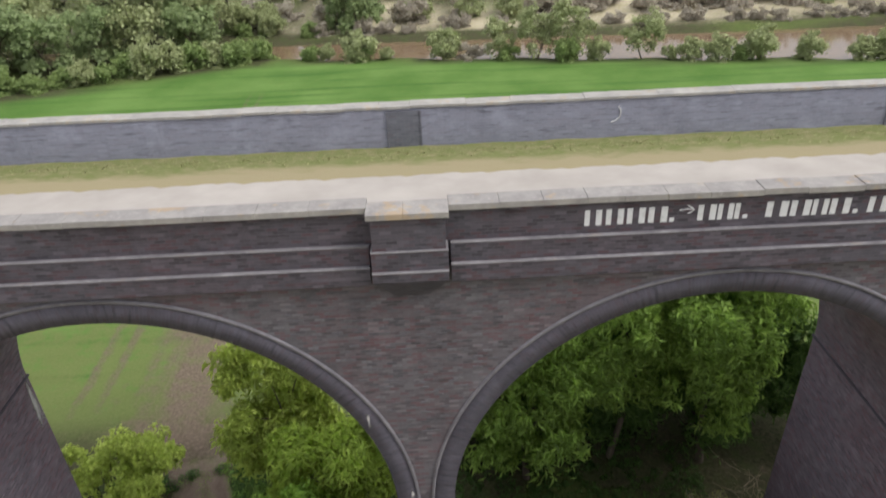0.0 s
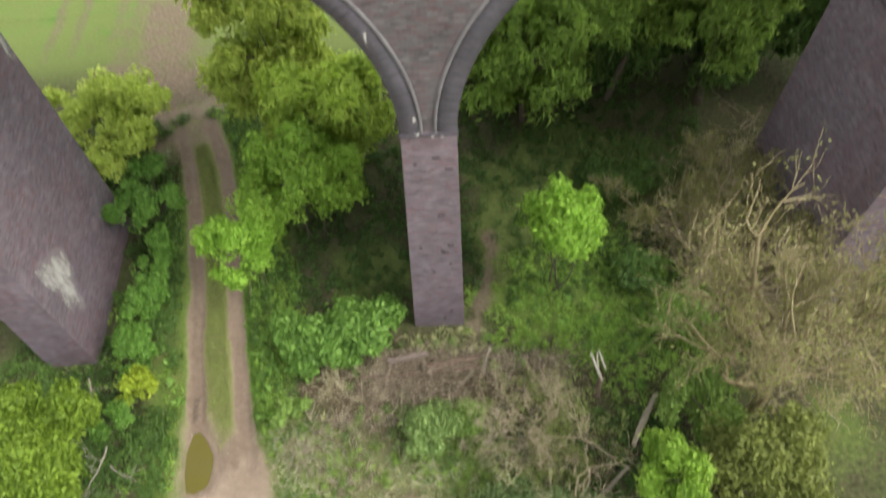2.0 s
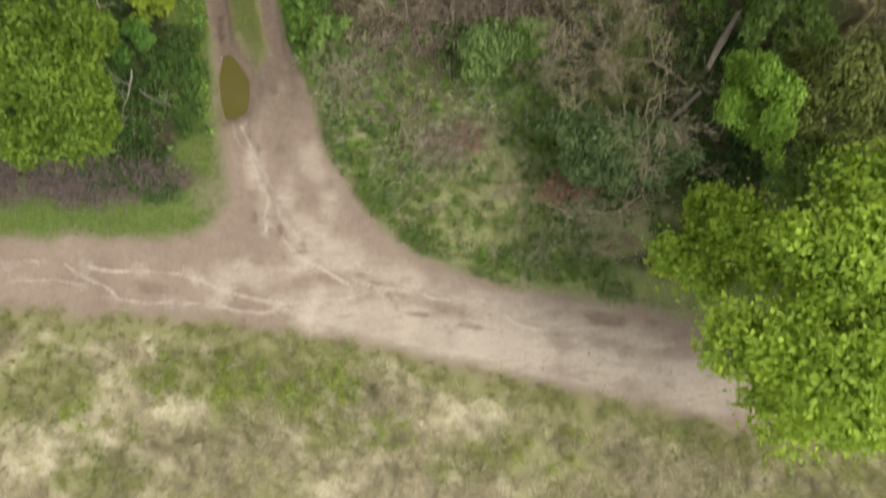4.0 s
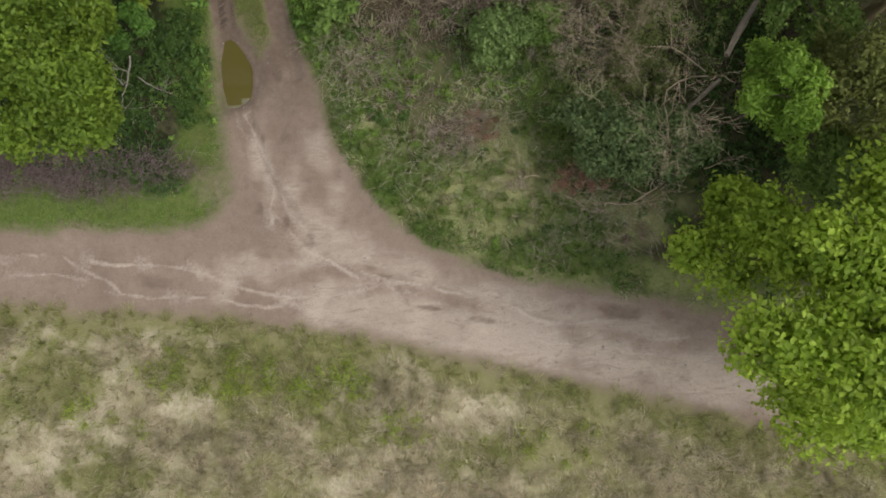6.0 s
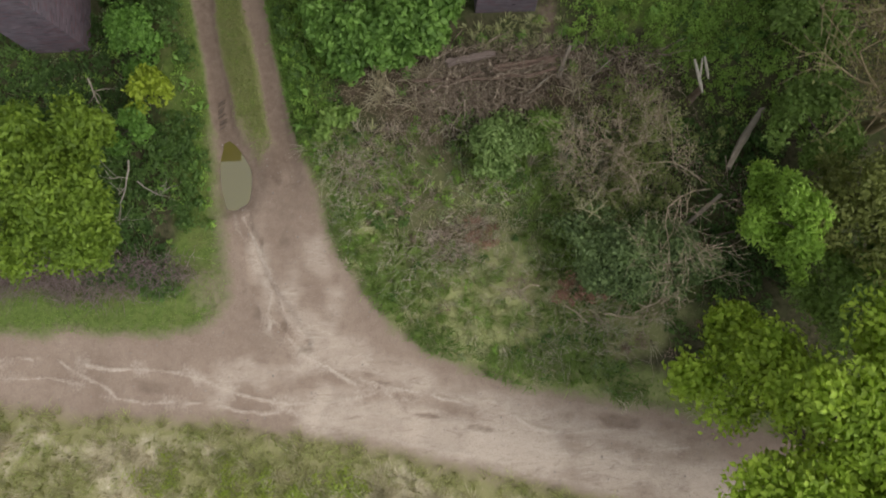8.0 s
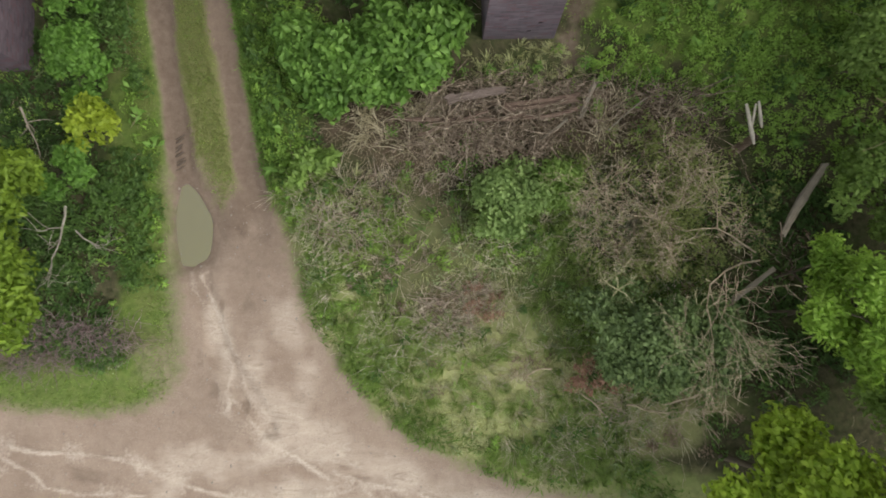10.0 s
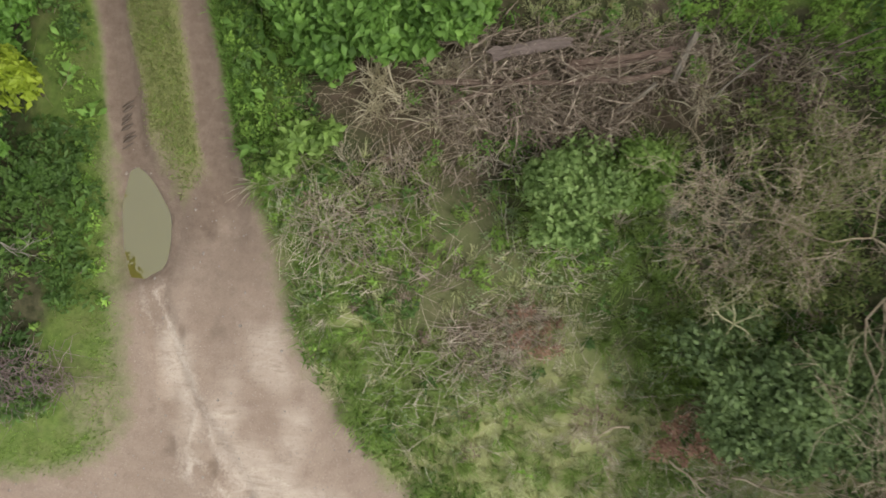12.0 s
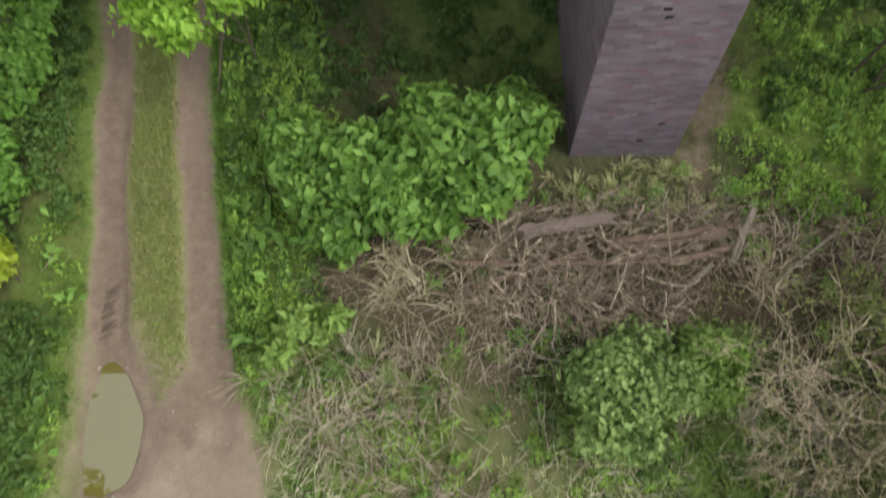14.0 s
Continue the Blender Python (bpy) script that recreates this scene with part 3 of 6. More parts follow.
bare = np.maximum(bare, 0.9 * smooth(-line_dist(GX, GY, [(1.3, -0.5), (1.5, 0.8), (1.9, 2.0), (2.3, 4.0)]) + wob, -0.55, -0.1))
lush = np.maximum(lush, smooth(-np.hypot((GX - 6.0) / 5.0, (GY - 0.8) / 2.4) + wob, -1.1, -0.7))
STREAKS = (([(-17, -9.8), (-15.6, -9.73), (-14.6, -9.62)], 0.1, 0.8),
           ([(-13.1, -10.01), (-11.76, -10.18), (-10.09, -10.39), (-8.94, -10.88), (-8.11, -11.15), (-7.11, -11.29), (-5.77, -11.37), (-4.92, -11.2), (-4.25, -11.07)], 0.11, 1.0),
           ([(-13.85, -9.75), (-13.11, -10.25), (-12.45, -10.67), (-12.21, -10.94), (-11.12, -11.12), (-9.46, -11.23), (-8.46, -11.43), (-7.79, -11.53), (-7.29, -11.48), (-6.28, -11.37)], 0.12, 0.85),
           ([(-7.3, -11.48), (-6.3, -11.85), (-5.0, -12.25), (-3.66, -12.7), (-2.34, -13.05), (-0.7, -13.45)], 0.2, 0.75),
           ([(-7.51, -8.89), (-7.11, -9.39), (-6.87, -9.66), (-6.47, -10.1), (-5.72, -10.4), (-5.08, -10.86), (-4.08, -11.09), (-3.25, -11.3), (-2.42, -11.52), (-1.43, -11.74), (-0.6, -12.04), (0.21, -12.51), (1.04, -12.64), (2.05, -12.62)], 0.11, 1.0),
           ([(-4.9, -10.79), (-3.91, -11.14), (-2.57, -11.14), (-1.74, -11.39), (-0.92, -11.69)], 0.09, 0.8), ([(-4.25, -11.07), (-3.6, -11.62), (-2.61, -11.84), (-1.79, -12.22), (-0.65, -12.79), (0.33, -13.18), (1.65, -13.43)], 0.09, 0.75),
           ([(-5.79, -11.73), (-4.29, -11.91), (-3.96, -12.09), (-2.96, -12.07), (-2.29, -12.06)], 0.09, 0.7), ([(1.03, -12.81), (2.34, -13.22), (3.51, -13.37), (4.69, -13.28)], 0.09, 0.7),
           ([(-7.12, -9.56), (-6.22, -10.12), (-5.57, -10.66), (-4.58, -10.97)], 0.08, 0.75), ([(-3.59, -11.45), (-2.29, -12.19), (-1.3, -12.5)], 0.08, 0.7), ([(-15.6, -10.23), (-14.28, -10.23), (-13.1, -10.46)], 0.08, 0.7),
           ([(-8.55, -5.6), (-8.35, -5.94), (-8.1, -6.37), (-7.93, -6.9), (-7.66, -7.5), (-7.45, -8.1), (-7.62, -8.7), (-7.6, -9.31)], 0.14, 1.0),
           ([(-8.21, -5.84), (-7.94, -6.37), (-7.72, -6.9), (-7.5, -7.64), (-7.08, -8.59), (-6.65, -9.32)], 0.09, 0.8), ([(-7.35, -8.3), (-7.0, -9.0), (-6.3, -9.75)], 0.08, 0.7))
sw = 0.06 * noise_xy(GX, GY, 2.2, 14) + 0.05 * noise_xy(GX, GY, 7, 15)
hems = np.zeros_like(GX)
for n, (pts, wide, strong) in enumerate(STREAKS):
    far_off = line_dist(GX + 0.1 * noise_xy(GX, GY, 1.6, 40 + n), GY + 0.12 * noise_xy(GX, GY, 1.4, 60 + n), pts) + 0.5 * np.abs(sw)
    hems = np.maximum(hems, smooth(-far_off, -0.5 * wide - 0.08, -0.25 * wide) * strong * np.clip(0.9 + 0.4 * noise_xy(GX, GY, 1.9, 16 + n), 0.0, 1.0))
    hems = np.maximum(hems, 0.6 * smooth(-far_off, -0.6, -0.1) * smooth(noise_xy(GX, GY, 3.6, 90 + n), 0.05, 0.5) * strong)
SPINE = [(-6.2, -11.75), (-4.2, -11.9), (-1.0, -12.9), (3.0, -13.9), (9.0, -15.4), (30, -20.5)]
worn = 1.0 * smooth(-line_dist(GX, GY, SPINE) + 1.2 * wob, -1.2, -0.2)
worn = np.maximum(worn, 0.75 * smooth(-line_dist(GX, GY, [(-6.5, -9.3), (-4.6, -10.5), (-1.0, -11.8), (4.0, -13.2)]) + wob, -0.9, 0.1))
worn = np.maximum(worn, 0.7 * smooth(-np.hypot((GX + 8.35) / 1.5, (GY + 10.4) / 0.6) + 3.0 * wob, -1.5, -0.1))
worn = np.maximum(worn, 0.7 * smooth(-line_dist(GX, GY, [(-8.0, -6.3), (-7.75, -7.4), (-7.5, -8.4)]) + wob, -0.45, 0.0))
for cx, cy, rx_, ry_ in ((-6.05, -7.15, 0.45, 0.7), (-5.6, -8.7, 0.5, 0.7), (-6.9, -8.2, 0.5, 0.9), (-7.8, -7.3, 0.35, 0.8), (-7.55, -8.5, 0.4, 0.6), (-6.4, -8.9, 0.6, 0.6)):
    worn = np.maximum(worn, 0.6 * smooth(-np.hypot((GX - cx) / rx_, (GY - cy) / ry_) + 2.5 * wob, -1.5, -0.1))
worn = np.maximum(worn, 0.75 * smooth(-line_dist(GX, GY, [(-0.7, -13.6), (0.9, -14.0), (2.6, -14.5), (4.2, -14.85), (6.7, -15.2)]) + wob, -0.6, 0.0)) * dirt
hollow = np.zeros_like(GX)
for cx, cy, rx_, ry_ in ((-10.8, -10.75, 1.5, 0.2), (-12.3, -10.4, 0.5, 0.12), (-4.89, -10.62, 0.35, 0.1), (-4.16, -10.95, 0.3, 0.07), (-4.1, -11.6, 0.45, 0.1), (-1.3, -12.42, 0.5, 0.1), (-2.7, -11.4, 0.6, 0.08), (-3.0, -11.95, 0.5, 0.07), (2.7, -12.4, 1.8, 0.25), (-8.3, -7.9, 0.12, 0.2), (-7.92, -8.68, 0.12, 0.22), (-7.4, -7.8, 0.08, 0.2), (-7.72, -6.59, 0.09, 0.2), (-8.05, -6.05, 0.12, 0.3), (-7.13, -9.1, 0.1, 0.2), (-6.76, -9.1, 0.1, 0.15), (-6.44, -9.58, 0.15, 0.1), (-7.2, -4.6, 0.2, 0.35), (-7.4, -4.95, 0.15, 0.25), (-7.05, -6.7, 0.2, 0.4)):
    hollow = np.maximum(hollow, smooth(-np.hypot((GX - cx) / rx_, (GY - cy + 0.15 * (GX - cx)) / ry_) + 1.0 * sw / max(ry_, 0.1) * 0.3, -1.2, -0.5))
hollow = hollow * np.clip(0.5 + 1.3 * noise_xy(GX, GY, 4.5, 71), 0.0, 0.85)
worn = worn * (1 - 0.8 * hollow)
hems = hems * dirt * (1 - 0.6 * hollow)
GZ = GZ + 0.025 * hems - 0.03 * hollow
oval = lambda cx, cy, rx_, ry_: smooth(-np.hypot((GX - cx) / rx_, (GY - cy) / ry_) + 0.6 * wob, -1.15, -0.6)
dead = np.maximum.reduce([oval(-2.6, -2.2, 2.6, 1.2), oval(2.4, -2.2, 2.4, 0.9), oval(-1.3, -6.45, 0.6, 0.5), oval(2.1, -8.3, 0.9, 0.4), 0.8 * oval(0.7, -5.4, 0.5, 0.3), 0.7 * oval(-2.4, -3.4, 1.0, 0.5), 0.7 * oval(-4.5, -4.2, 1.1, 0.4), 0.6 * oval(-11.6, 0.0, 2.0, 1.0), 0.8 * oval(-13.0, -7.2, 4.0, 0.6), 0.6 * oval(-2.0, -6.65, 0.6, 0.6)])
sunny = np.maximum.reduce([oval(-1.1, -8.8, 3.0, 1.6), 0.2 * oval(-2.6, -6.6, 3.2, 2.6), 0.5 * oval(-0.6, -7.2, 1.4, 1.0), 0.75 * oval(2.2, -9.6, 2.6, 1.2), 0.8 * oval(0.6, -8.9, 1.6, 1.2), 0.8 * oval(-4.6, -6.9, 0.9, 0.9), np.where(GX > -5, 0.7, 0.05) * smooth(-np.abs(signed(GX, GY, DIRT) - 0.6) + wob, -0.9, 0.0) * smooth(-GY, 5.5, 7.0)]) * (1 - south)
mud = dirt * np.clip(0.8 * smooth(GY + 0.3 * wob, -6.0, -3.2) + 0.85 * smooth(-line_dist(GX + 0.2, GY, RUT_WEST) + sw, -0.24, -0.06) * smooth(GY, -7.5, -4.5) + 0.18 * smooth(noise_xy(GX, GY, 1.7, 19), 0.1, 0.7) + 0.35 * smooth(noise_xy(GX, GY, 0.8, 24), 0.0, 0.6) * smooth(GY, -8.5, -5.0) + 0.55 * hollow, 0, 1)
mud = np.maximum(mud, 0.9 * smooth(-signed(GX, GY, PUDDLE) + 0.6 * wob, -0.3, 0.0))
jj, ii = np.meshgrid(np.arange(len(gy) - 1), np.arange(len(gx) - 1), indexing="ij")
c0 = (jj * len(gx) + ii).ravel()
gme = mesh_np("ground", np.stack([GX.ravel(), GY.ravel(), GZ.ravel()], 1), np.stack([c0, c0 + 1, c0 + 1 + len(gx), c0 + len(gx)], 1))
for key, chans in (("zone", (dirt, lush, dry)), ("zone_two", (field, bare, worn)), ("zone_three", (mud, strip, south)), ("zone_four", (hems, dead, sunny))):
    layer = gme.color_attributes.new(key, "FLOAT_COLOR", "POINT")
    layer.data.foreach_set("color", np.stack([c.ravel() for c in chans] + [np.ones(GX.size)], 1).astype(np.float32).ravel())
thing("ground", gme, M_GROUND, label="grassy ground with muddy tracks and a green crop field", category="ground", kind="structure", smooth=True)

# puddle and river
bm = bmesh.new()
pv = []
for k in range(72):
    f = k / 72 * len(PUDDLE)
    a, b, c, d = (Vector(PUDDLE[(int(f) + j) % len(PUDDLE)]) for j in (-1, 0, 1, 2))
    u = f - int(f)
    q = 0.5 * ((2 * b) + (c - a) * u + (2 * a - 5 * b + 4 * c - d) * u * u + (3 * b - a - 3 * c + d) * u**3)
    q = q + (q - Vector((-8.4, -4.4))).normalized() * 0.01
    pv.append(bm.verts.new((q.x, q.y, -0.168)))
bm.faces.new(pv)
thing("puddle", from_bm("puddle", bm), M_PUDDLE, label="still muddy puddle lying in the wheel rut", category="puddle", kind="structure")
rx = np.linspace(-400, 400, 81)
RV = np.concatenate([np.stack([rx, near_bank(rx) + 0.6 + 0.5 * np.sin(rx * 0.13), 0 * rx - 0.75], 1), np.stack([rx, far_bank(rx) + 0.5, 0 * rx - 0.75], 1)])
i = np.arange(80)
thing("river", mesh_np("river", RV, np.stack([i, i + 1, i + 82, i + 81], 1)), M_RIVER, label="slow brown river between tree-lined banks", category="river", kind="structure")

# ---- viaduct ----
PITCH, HALF, SPRING, DEPTH0, DEPTH1 = 14.3, 0.74, 10.22, 0.34, 6.78
RAD = PITCH / 2 - HALF
TOP, BAND = 19.21, 17.4
viaduct = tagged(new("viaduct"), "disused multi-arched brick viaduct with stone copings", "viaduct")
PIERS = range(-3, 4)


def pier(k):
    x, zb = k * PITCH, -2.2 if k == -1 else -0.7
    b = HALF + 0.2 * (SPRING - zb) / (SPRING + 0.7)
    part = thing("pier", block("pier", x - b, x + b, 0.29 - (b - HALF), 6.83 + (b - HALF) * 0.75, zb, SPRING, 0.02, (x - HALF, x + HALF, 0.29, 6.83)), M_PIER, viaduct, "tall tapering pier of grey-purple brick")
    thing("impost", block("impost", x - HALF - 0.035, x + HALF + 0.035, 0.25, 6.87, SPRING - 0.09, SPRING - 0.002, 0.012), M_RING, part)


def wall_strips(k, y, sign):
    """One spandrel face of one bay, seen from -y (sign 1) or +y."""
    V, F, UV = [], [], []
    xc = (k + 0.5) * PITCH
    xs = [(xc - PITCH / 2, SPRING)] + [(xc - RAD * math.cos(a), SPRING + RAD * math.sin(a)) for a in np.linspace(0, math.pi, 49)] + [(xc + PITCH / 2, SPRING)]
    for x, z in xs:
        for zz in np.linspace(z, BAND + 0.3, 5):
            V.append((x, y, zz))
            UV.append((x, zz))
    for n in range(len(xs) - 1):
        for j in range(4):
            q = [n * 5 + j, n * 5 + 5 + j, n * 5 + 6 + j, n * 5 + 1 + j]
            F.append(q if sign > 0 else q[::-1])
    return mesh_np("spandrel", V, F, UV)


def barrel(k):
    xc = (k + 0.5) * PITCH
    an = np.linspace(0, math.pi, 49)
    V, UV = [], []
    for a in an:
        for y in (DEPTH0, 2.5, 4.6, DEPTH1):
            V.append((xc - RAD * math.cos(a), y, SPRING + RAD * math.sin(a)))
            UV.append((y, a * RAD))
    F = [(n * 4 + j, n * 4 + 1 + j, n * 4 + 5 + j, n * 4 + 4 + j) for n in range(48) for j in range(3)]
    arch = thing("arch", mesh_np("arch_barrel", V, F, UV), M_PIER, viaduct, "round brick arch barrel with limewashed drips", smooth=True)
    # the ring: proud of the wall, with a paler hood along its outer edge
    for name, r0, r1, y0, y1, mat in (("arch_ring", RAD, RAD + 0.52, DEPTH0 - 0.035, DEPTH0 + 0.3, M_RING), ("hood_mould", RAD + 0.522, RAD + 0.6, DEPTH0 - 0.055, DEPTH0 + 0.2, M_HOOD)):
        V, UV = [], []
        an = np.linspace(0.0, math.pi, 65)
        for a in an:
            for r, y in ((r0, y1), (r0, y0), (r1, y0), (r1, y1)):
                x = -r * math.cos(a)
                lim = PITCH / 2
                V.append((xc + max(-lim, min(lim, x)), y, SPRING + 0.02 + r * math.sin(a)))
                UV.append((r, a * RAD))
        F = [(n * 4 + j, n * 4 + 4 + j, n * 4 + 4 + (j + 1) % 4, n * 4 + (j + 1) % 4) for n in range(64) for j in range(4)]
        thing(name, mesh_np(name, V, F, UV), mat, arch)
    return arch


for k in PIERS:
    pier(k)
# Putlog holes are solid blocks; near-black colour paints the shade inside.
M_HOLE_SHADE = Mat("putlog_hole_shade", 0.95, 0.1)
M_HOLE_SHADE.color(M_HOLE_SHADE.mix(M_HOLE_SHADE.noise(20, 3), (0.012, 0.011, 0.012), (0.03, 0.027, 0.028)))
pr = random.Random(12)
for n in range(13):
    z = 0.5 + pr.random() * 9
    yf = 0.09 + 0.2 * (z + 0.7) / (SPRING + 0.7)
    x = pr.uniform(-0.62, 0.62)
    thing("putlog_hole", block("putlog_hole", x, x + pr.choice((0.11, 0.11, 0.22)), yf - 0.003, yf + 0.05, z, z + 0.06, 0.004), M_HOLE_SHADE, viaduct)
for k in range(-3, 3):
    barrel(k)
for k in range(-3, 3):
    for y, sign in ((DEPTH0, 1), (DEPTH1, -1)):
        thing("spandrel_wall", wall_strips(k, y, sign), M_BRICK, viaduct, "soot-darkened red brick spandrel wall")
XE = 3 * PITCH
thing("fill", block("fill", -XE, XE, 0.9, 6.2, 16.85, 17.82), M_RING, viaduct)


def parapet(south):
    """A parapet with two offset bands outside, a coping of single stones and a refuge over each pier."""
    y = (lambda v: v) if south else (lambda v: DEPTH0 + DEPTH1 - v)

    def slab(name, x0, x1, ya, yb, z0, z1, mat, parent, bev=0.006, label=""):
        a, b = sorted((y(ya), y(yb)))
        return thing(name, block(name, x0, x1, a, b, z0, z1, bev), mat, parent, label)

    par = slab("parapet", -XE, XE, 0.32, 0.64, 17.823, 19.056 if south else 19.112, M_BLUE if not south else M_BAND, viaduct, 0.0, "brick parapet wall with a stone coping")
    for z0, z1, out in ((17.84, 18.315, 0.22), (BAND, 17.836, 0.13)):
        for k in range(-3, 3):
            x0, x1 = k * PITCH + 0.86, (k + 1) * PITCH - 0.86
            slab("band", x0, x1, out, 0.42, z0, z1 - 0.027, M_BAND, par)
            # pale slab paints the light along the offset's top
            slab("ledge", x0, x1, out - 0.02, 0.318, z1 - 0.025, z1, M_LEDGE_LIT, par, 0.008)
    # coping stones
    r = random.Random(3 if south else 4)
    x = -XE
    while x < XE:
        w = r.uniform(0.75, 1.25)
        edge = [k * PITCH + s * 0.84 for k in PIERS for s in (-1, 1) if x + 0.1 < k * PITCH + s * 0.84 < x + w + 0.35]
        if edge:
            w = edge[0] - x
        mid = x + w / 2
        refuge = any(abs(mid - k * PITCH) < 0.84 for k in PIERS)
        dz, dy = r.uniform(-0.012, 0.012), r.uniform(-0.015, 0.015)
        if refuge and south:
            slab("coping_stone", x + 0.002, x + w - 0.002, -0.16 + dy, 0.46, 19.1 + dz, TOP + 0.02 + dz, M_COPING, par, 0.009)
        else:
            slab("coping_stone", x + 0.002, x + w - 0.002, 0.2 + dy, 0.69 + dy, (19.074 if south else 19.13) + dz, TOP + dz, M_COPING if south else M_PALE_COPING, par, 0.009)
        x += w
    for k in PIERS:
        c = k * PITCH
        ref = slab("refuge", c - 0.76, c + 0.76, -0.06, 0.318, 18.33, 19.07, M_BAND, par, 0.006, "projecting brick refuge over the pier")
        for z0, z1, out in ((17.86, 18.33, -0.1), (17.62, 17.857, -0.16)):
            slab("refuge_band", c - 0.8, c + 0.8, out, 0.318, z0, z1 - 0.03, M_BAND, ref)
            slab("refuge_ledge", c - 0.805, c + 0.805, out - 0.02, 0.3, z1 - 0.028, z1, M_LEDGE_LIT, ref, 0.008)
        a, b = sorted((y(-0.16), y(DEPTH0 + 0.01)))
        ta = (c - 0.8, c + 0.8, a, b)
        ba = (c - 0.36, c + 0.36) + tuple(sorted((y(0.29), y(DEPTH0 + 0.02))))
        thing("corbel", block("corbel", ba[0], ba[1], ba[2], ba[3], 17.0, 17.617, 0.0, ta), M_RING, ref)
    return par


parapet(True)
north_parapet = parapet(False)
# inner niches of the far parapet: flat panels, the recess shade painted by darker brick
for k in PIERS:
    c = k * PITCH - 0.15
    for s in (-1, 1):
        x0, x1 = sorted((c + s * 0.45, c + s * 0.49))
        thing("niche_jamb", block("niche_jamb", x0, x1, 6.43, 6.47, 17.9, 19.06, 0.006), M_NICHE_SHADE, north_parapet)
    thing("niche_back", block("niche_back", c - 0.448, c + 0.448, 6.455, 6.474, 18.0, 19.06, 0.0), M_NICHE_SHADE, north_parapet)
    thing("niche_sill", block("niche_sill", c - 0.47, c + 0.47, 6.3, 6.46, 17.9, 17.985, 0.012), M_SILL, north_parapet, "worn concrete sill at the niche foot")

# the deck: a gravel path and a grassed verge
n = 160
dx = np.linspace(-XE, XE, n)
prof = [(0.66, 17.86), (1.3, 17.89), (2.6, 17.93), (3.9, 17.92), (4.72, 17.9)]
V = [(x, yy + (0.03 * math.sin(x * 0.9) + 0.015 * math.sin(x * 2.7) if yy > 4 else 0), zz) for x in dx for yy, zz in prof]
F = [(a * 5 + j, a * 5 + 5 + j, a * 5 + 6 + j, a * 5 + 1 + j) for a in range(n - 1) for j in range(4)]
thing("deck_path", mesh_np("deck_path", V, F), M_GRAVEL, label="pale compacted gravel path along the viaduct deck", category="path", kind="structure", smooth=True)
prof = [(4.4, 17.88), (5.0, 17.925), (5.5, 17.95), (6.0, 17.97), (6.475, 18.0)]
V = [(x, yy, zz + 0.015 * math.sin(x * 3 + yy * 5)) for x in dx for yy, zz in prof]
vme = mesh_np("deck_verge", V, F)
m = Mat("worn_verge_grass", 0.95, 0.1)
across = m.n.new("ShaderNodeSeparateXYZ")
m.l.new(m.coord(), across.inputs[0])
far = m.math("ADD", m.math("MULTIPLY", m.math("SUBTRACT", across.outputs[1], 5.4), 0.9), m.noise(1.3, 5, 0.65, m.stretch(m.coord(), (0.5, 1.6, 1))))
m.color(m.mix(m.ramp(far, [(0.3, 0.0), (0.6, 1.0)]), (0.3, 0.26, 0.155), (0.165, 0.185, 0.07)))
m.color(m.mix(m.ramp(m.noise(3.5, 7, 0.75, m.stretch(m.coord(), (0.6, 1.4, 1))), [(0.45, 0.0), (0.68, 0.75)]), m.b.inputs["Base Color"].links[0].from_socket, (0.3, 0.25, 0.15)))
m.bump(m.noise(20, 4), 0.6, 0.03)
thing("deck_verge", vme, m, label="patchy dry grass verge beside the deck path", category="verge", kind="structure", smooth=True)

# painted writing on the parapet: letters stand as plain bars
writing = tagged(new("graffiti"), "row of white painted capital letters on dark brick", "graffiti")
BARS = [(3.68, 0.36), (4.13, 0.37), (4.57, 0.38), (5.02, 0.4), (6.06, 0.38), (6.48, 0.33), (6.84, 0.1), (7.5, 0.46), (8.02, 0.42), (8.48, 0.33), (8.86, 0.42), (9.66, 0.42), (10.2, 0.42)]
for x0, w in BARS:
    strips = ((x0, x0 + w),) if w < 0.2 else ((x0, x0 + 0.3 * w), (x0 + 0.66 * w, x0 + w))
    for a, b in strips:
        thing("letter_bar", block("letter_bar", a, b, 0.312, 0.3195, 18.5, 18.86, 0.0), M_PAINT, writing)
for x0 in (5.47, 7.02, 9.36):
    thing("dot", block("dot", x0, x0 + 0.1, 0.312, 0.3195, 18.5, 18.59, 0.0), M_PAINT, writing)
P = np.array([[(5.66, 0.314, 18.76), (5.8, 0.314, 18.78), (5.95, 0.314, 18.78)], [(5.82, 0.314, 18.87), (5.92, 0.314, 18.81), (5.97, 0.314, 18.76)], [(5.96, 0.314, 18.75), (5.9, 0.314, 18.7), (5.84, 0.314, 18.68)]])
thing("arrow", mesh_np("arrow", *tubes(P, np.full((3, 3), 0.014), 4)), M_PAINT, writing)
P = np.array([[(5.72 + 0.26 * math.sin(a), 6.462, 18.72 - 0.26 * math.cos(a)) for a in np.linspace(0.0, 2.4, 9)]])
thing("painted_curve", mesh_np("painted_curve", *tubes(P, np.full((1, 9), 0.022), 4)), M_PAINT, label="faded white painted curve on the far parapet", category="graffiti")


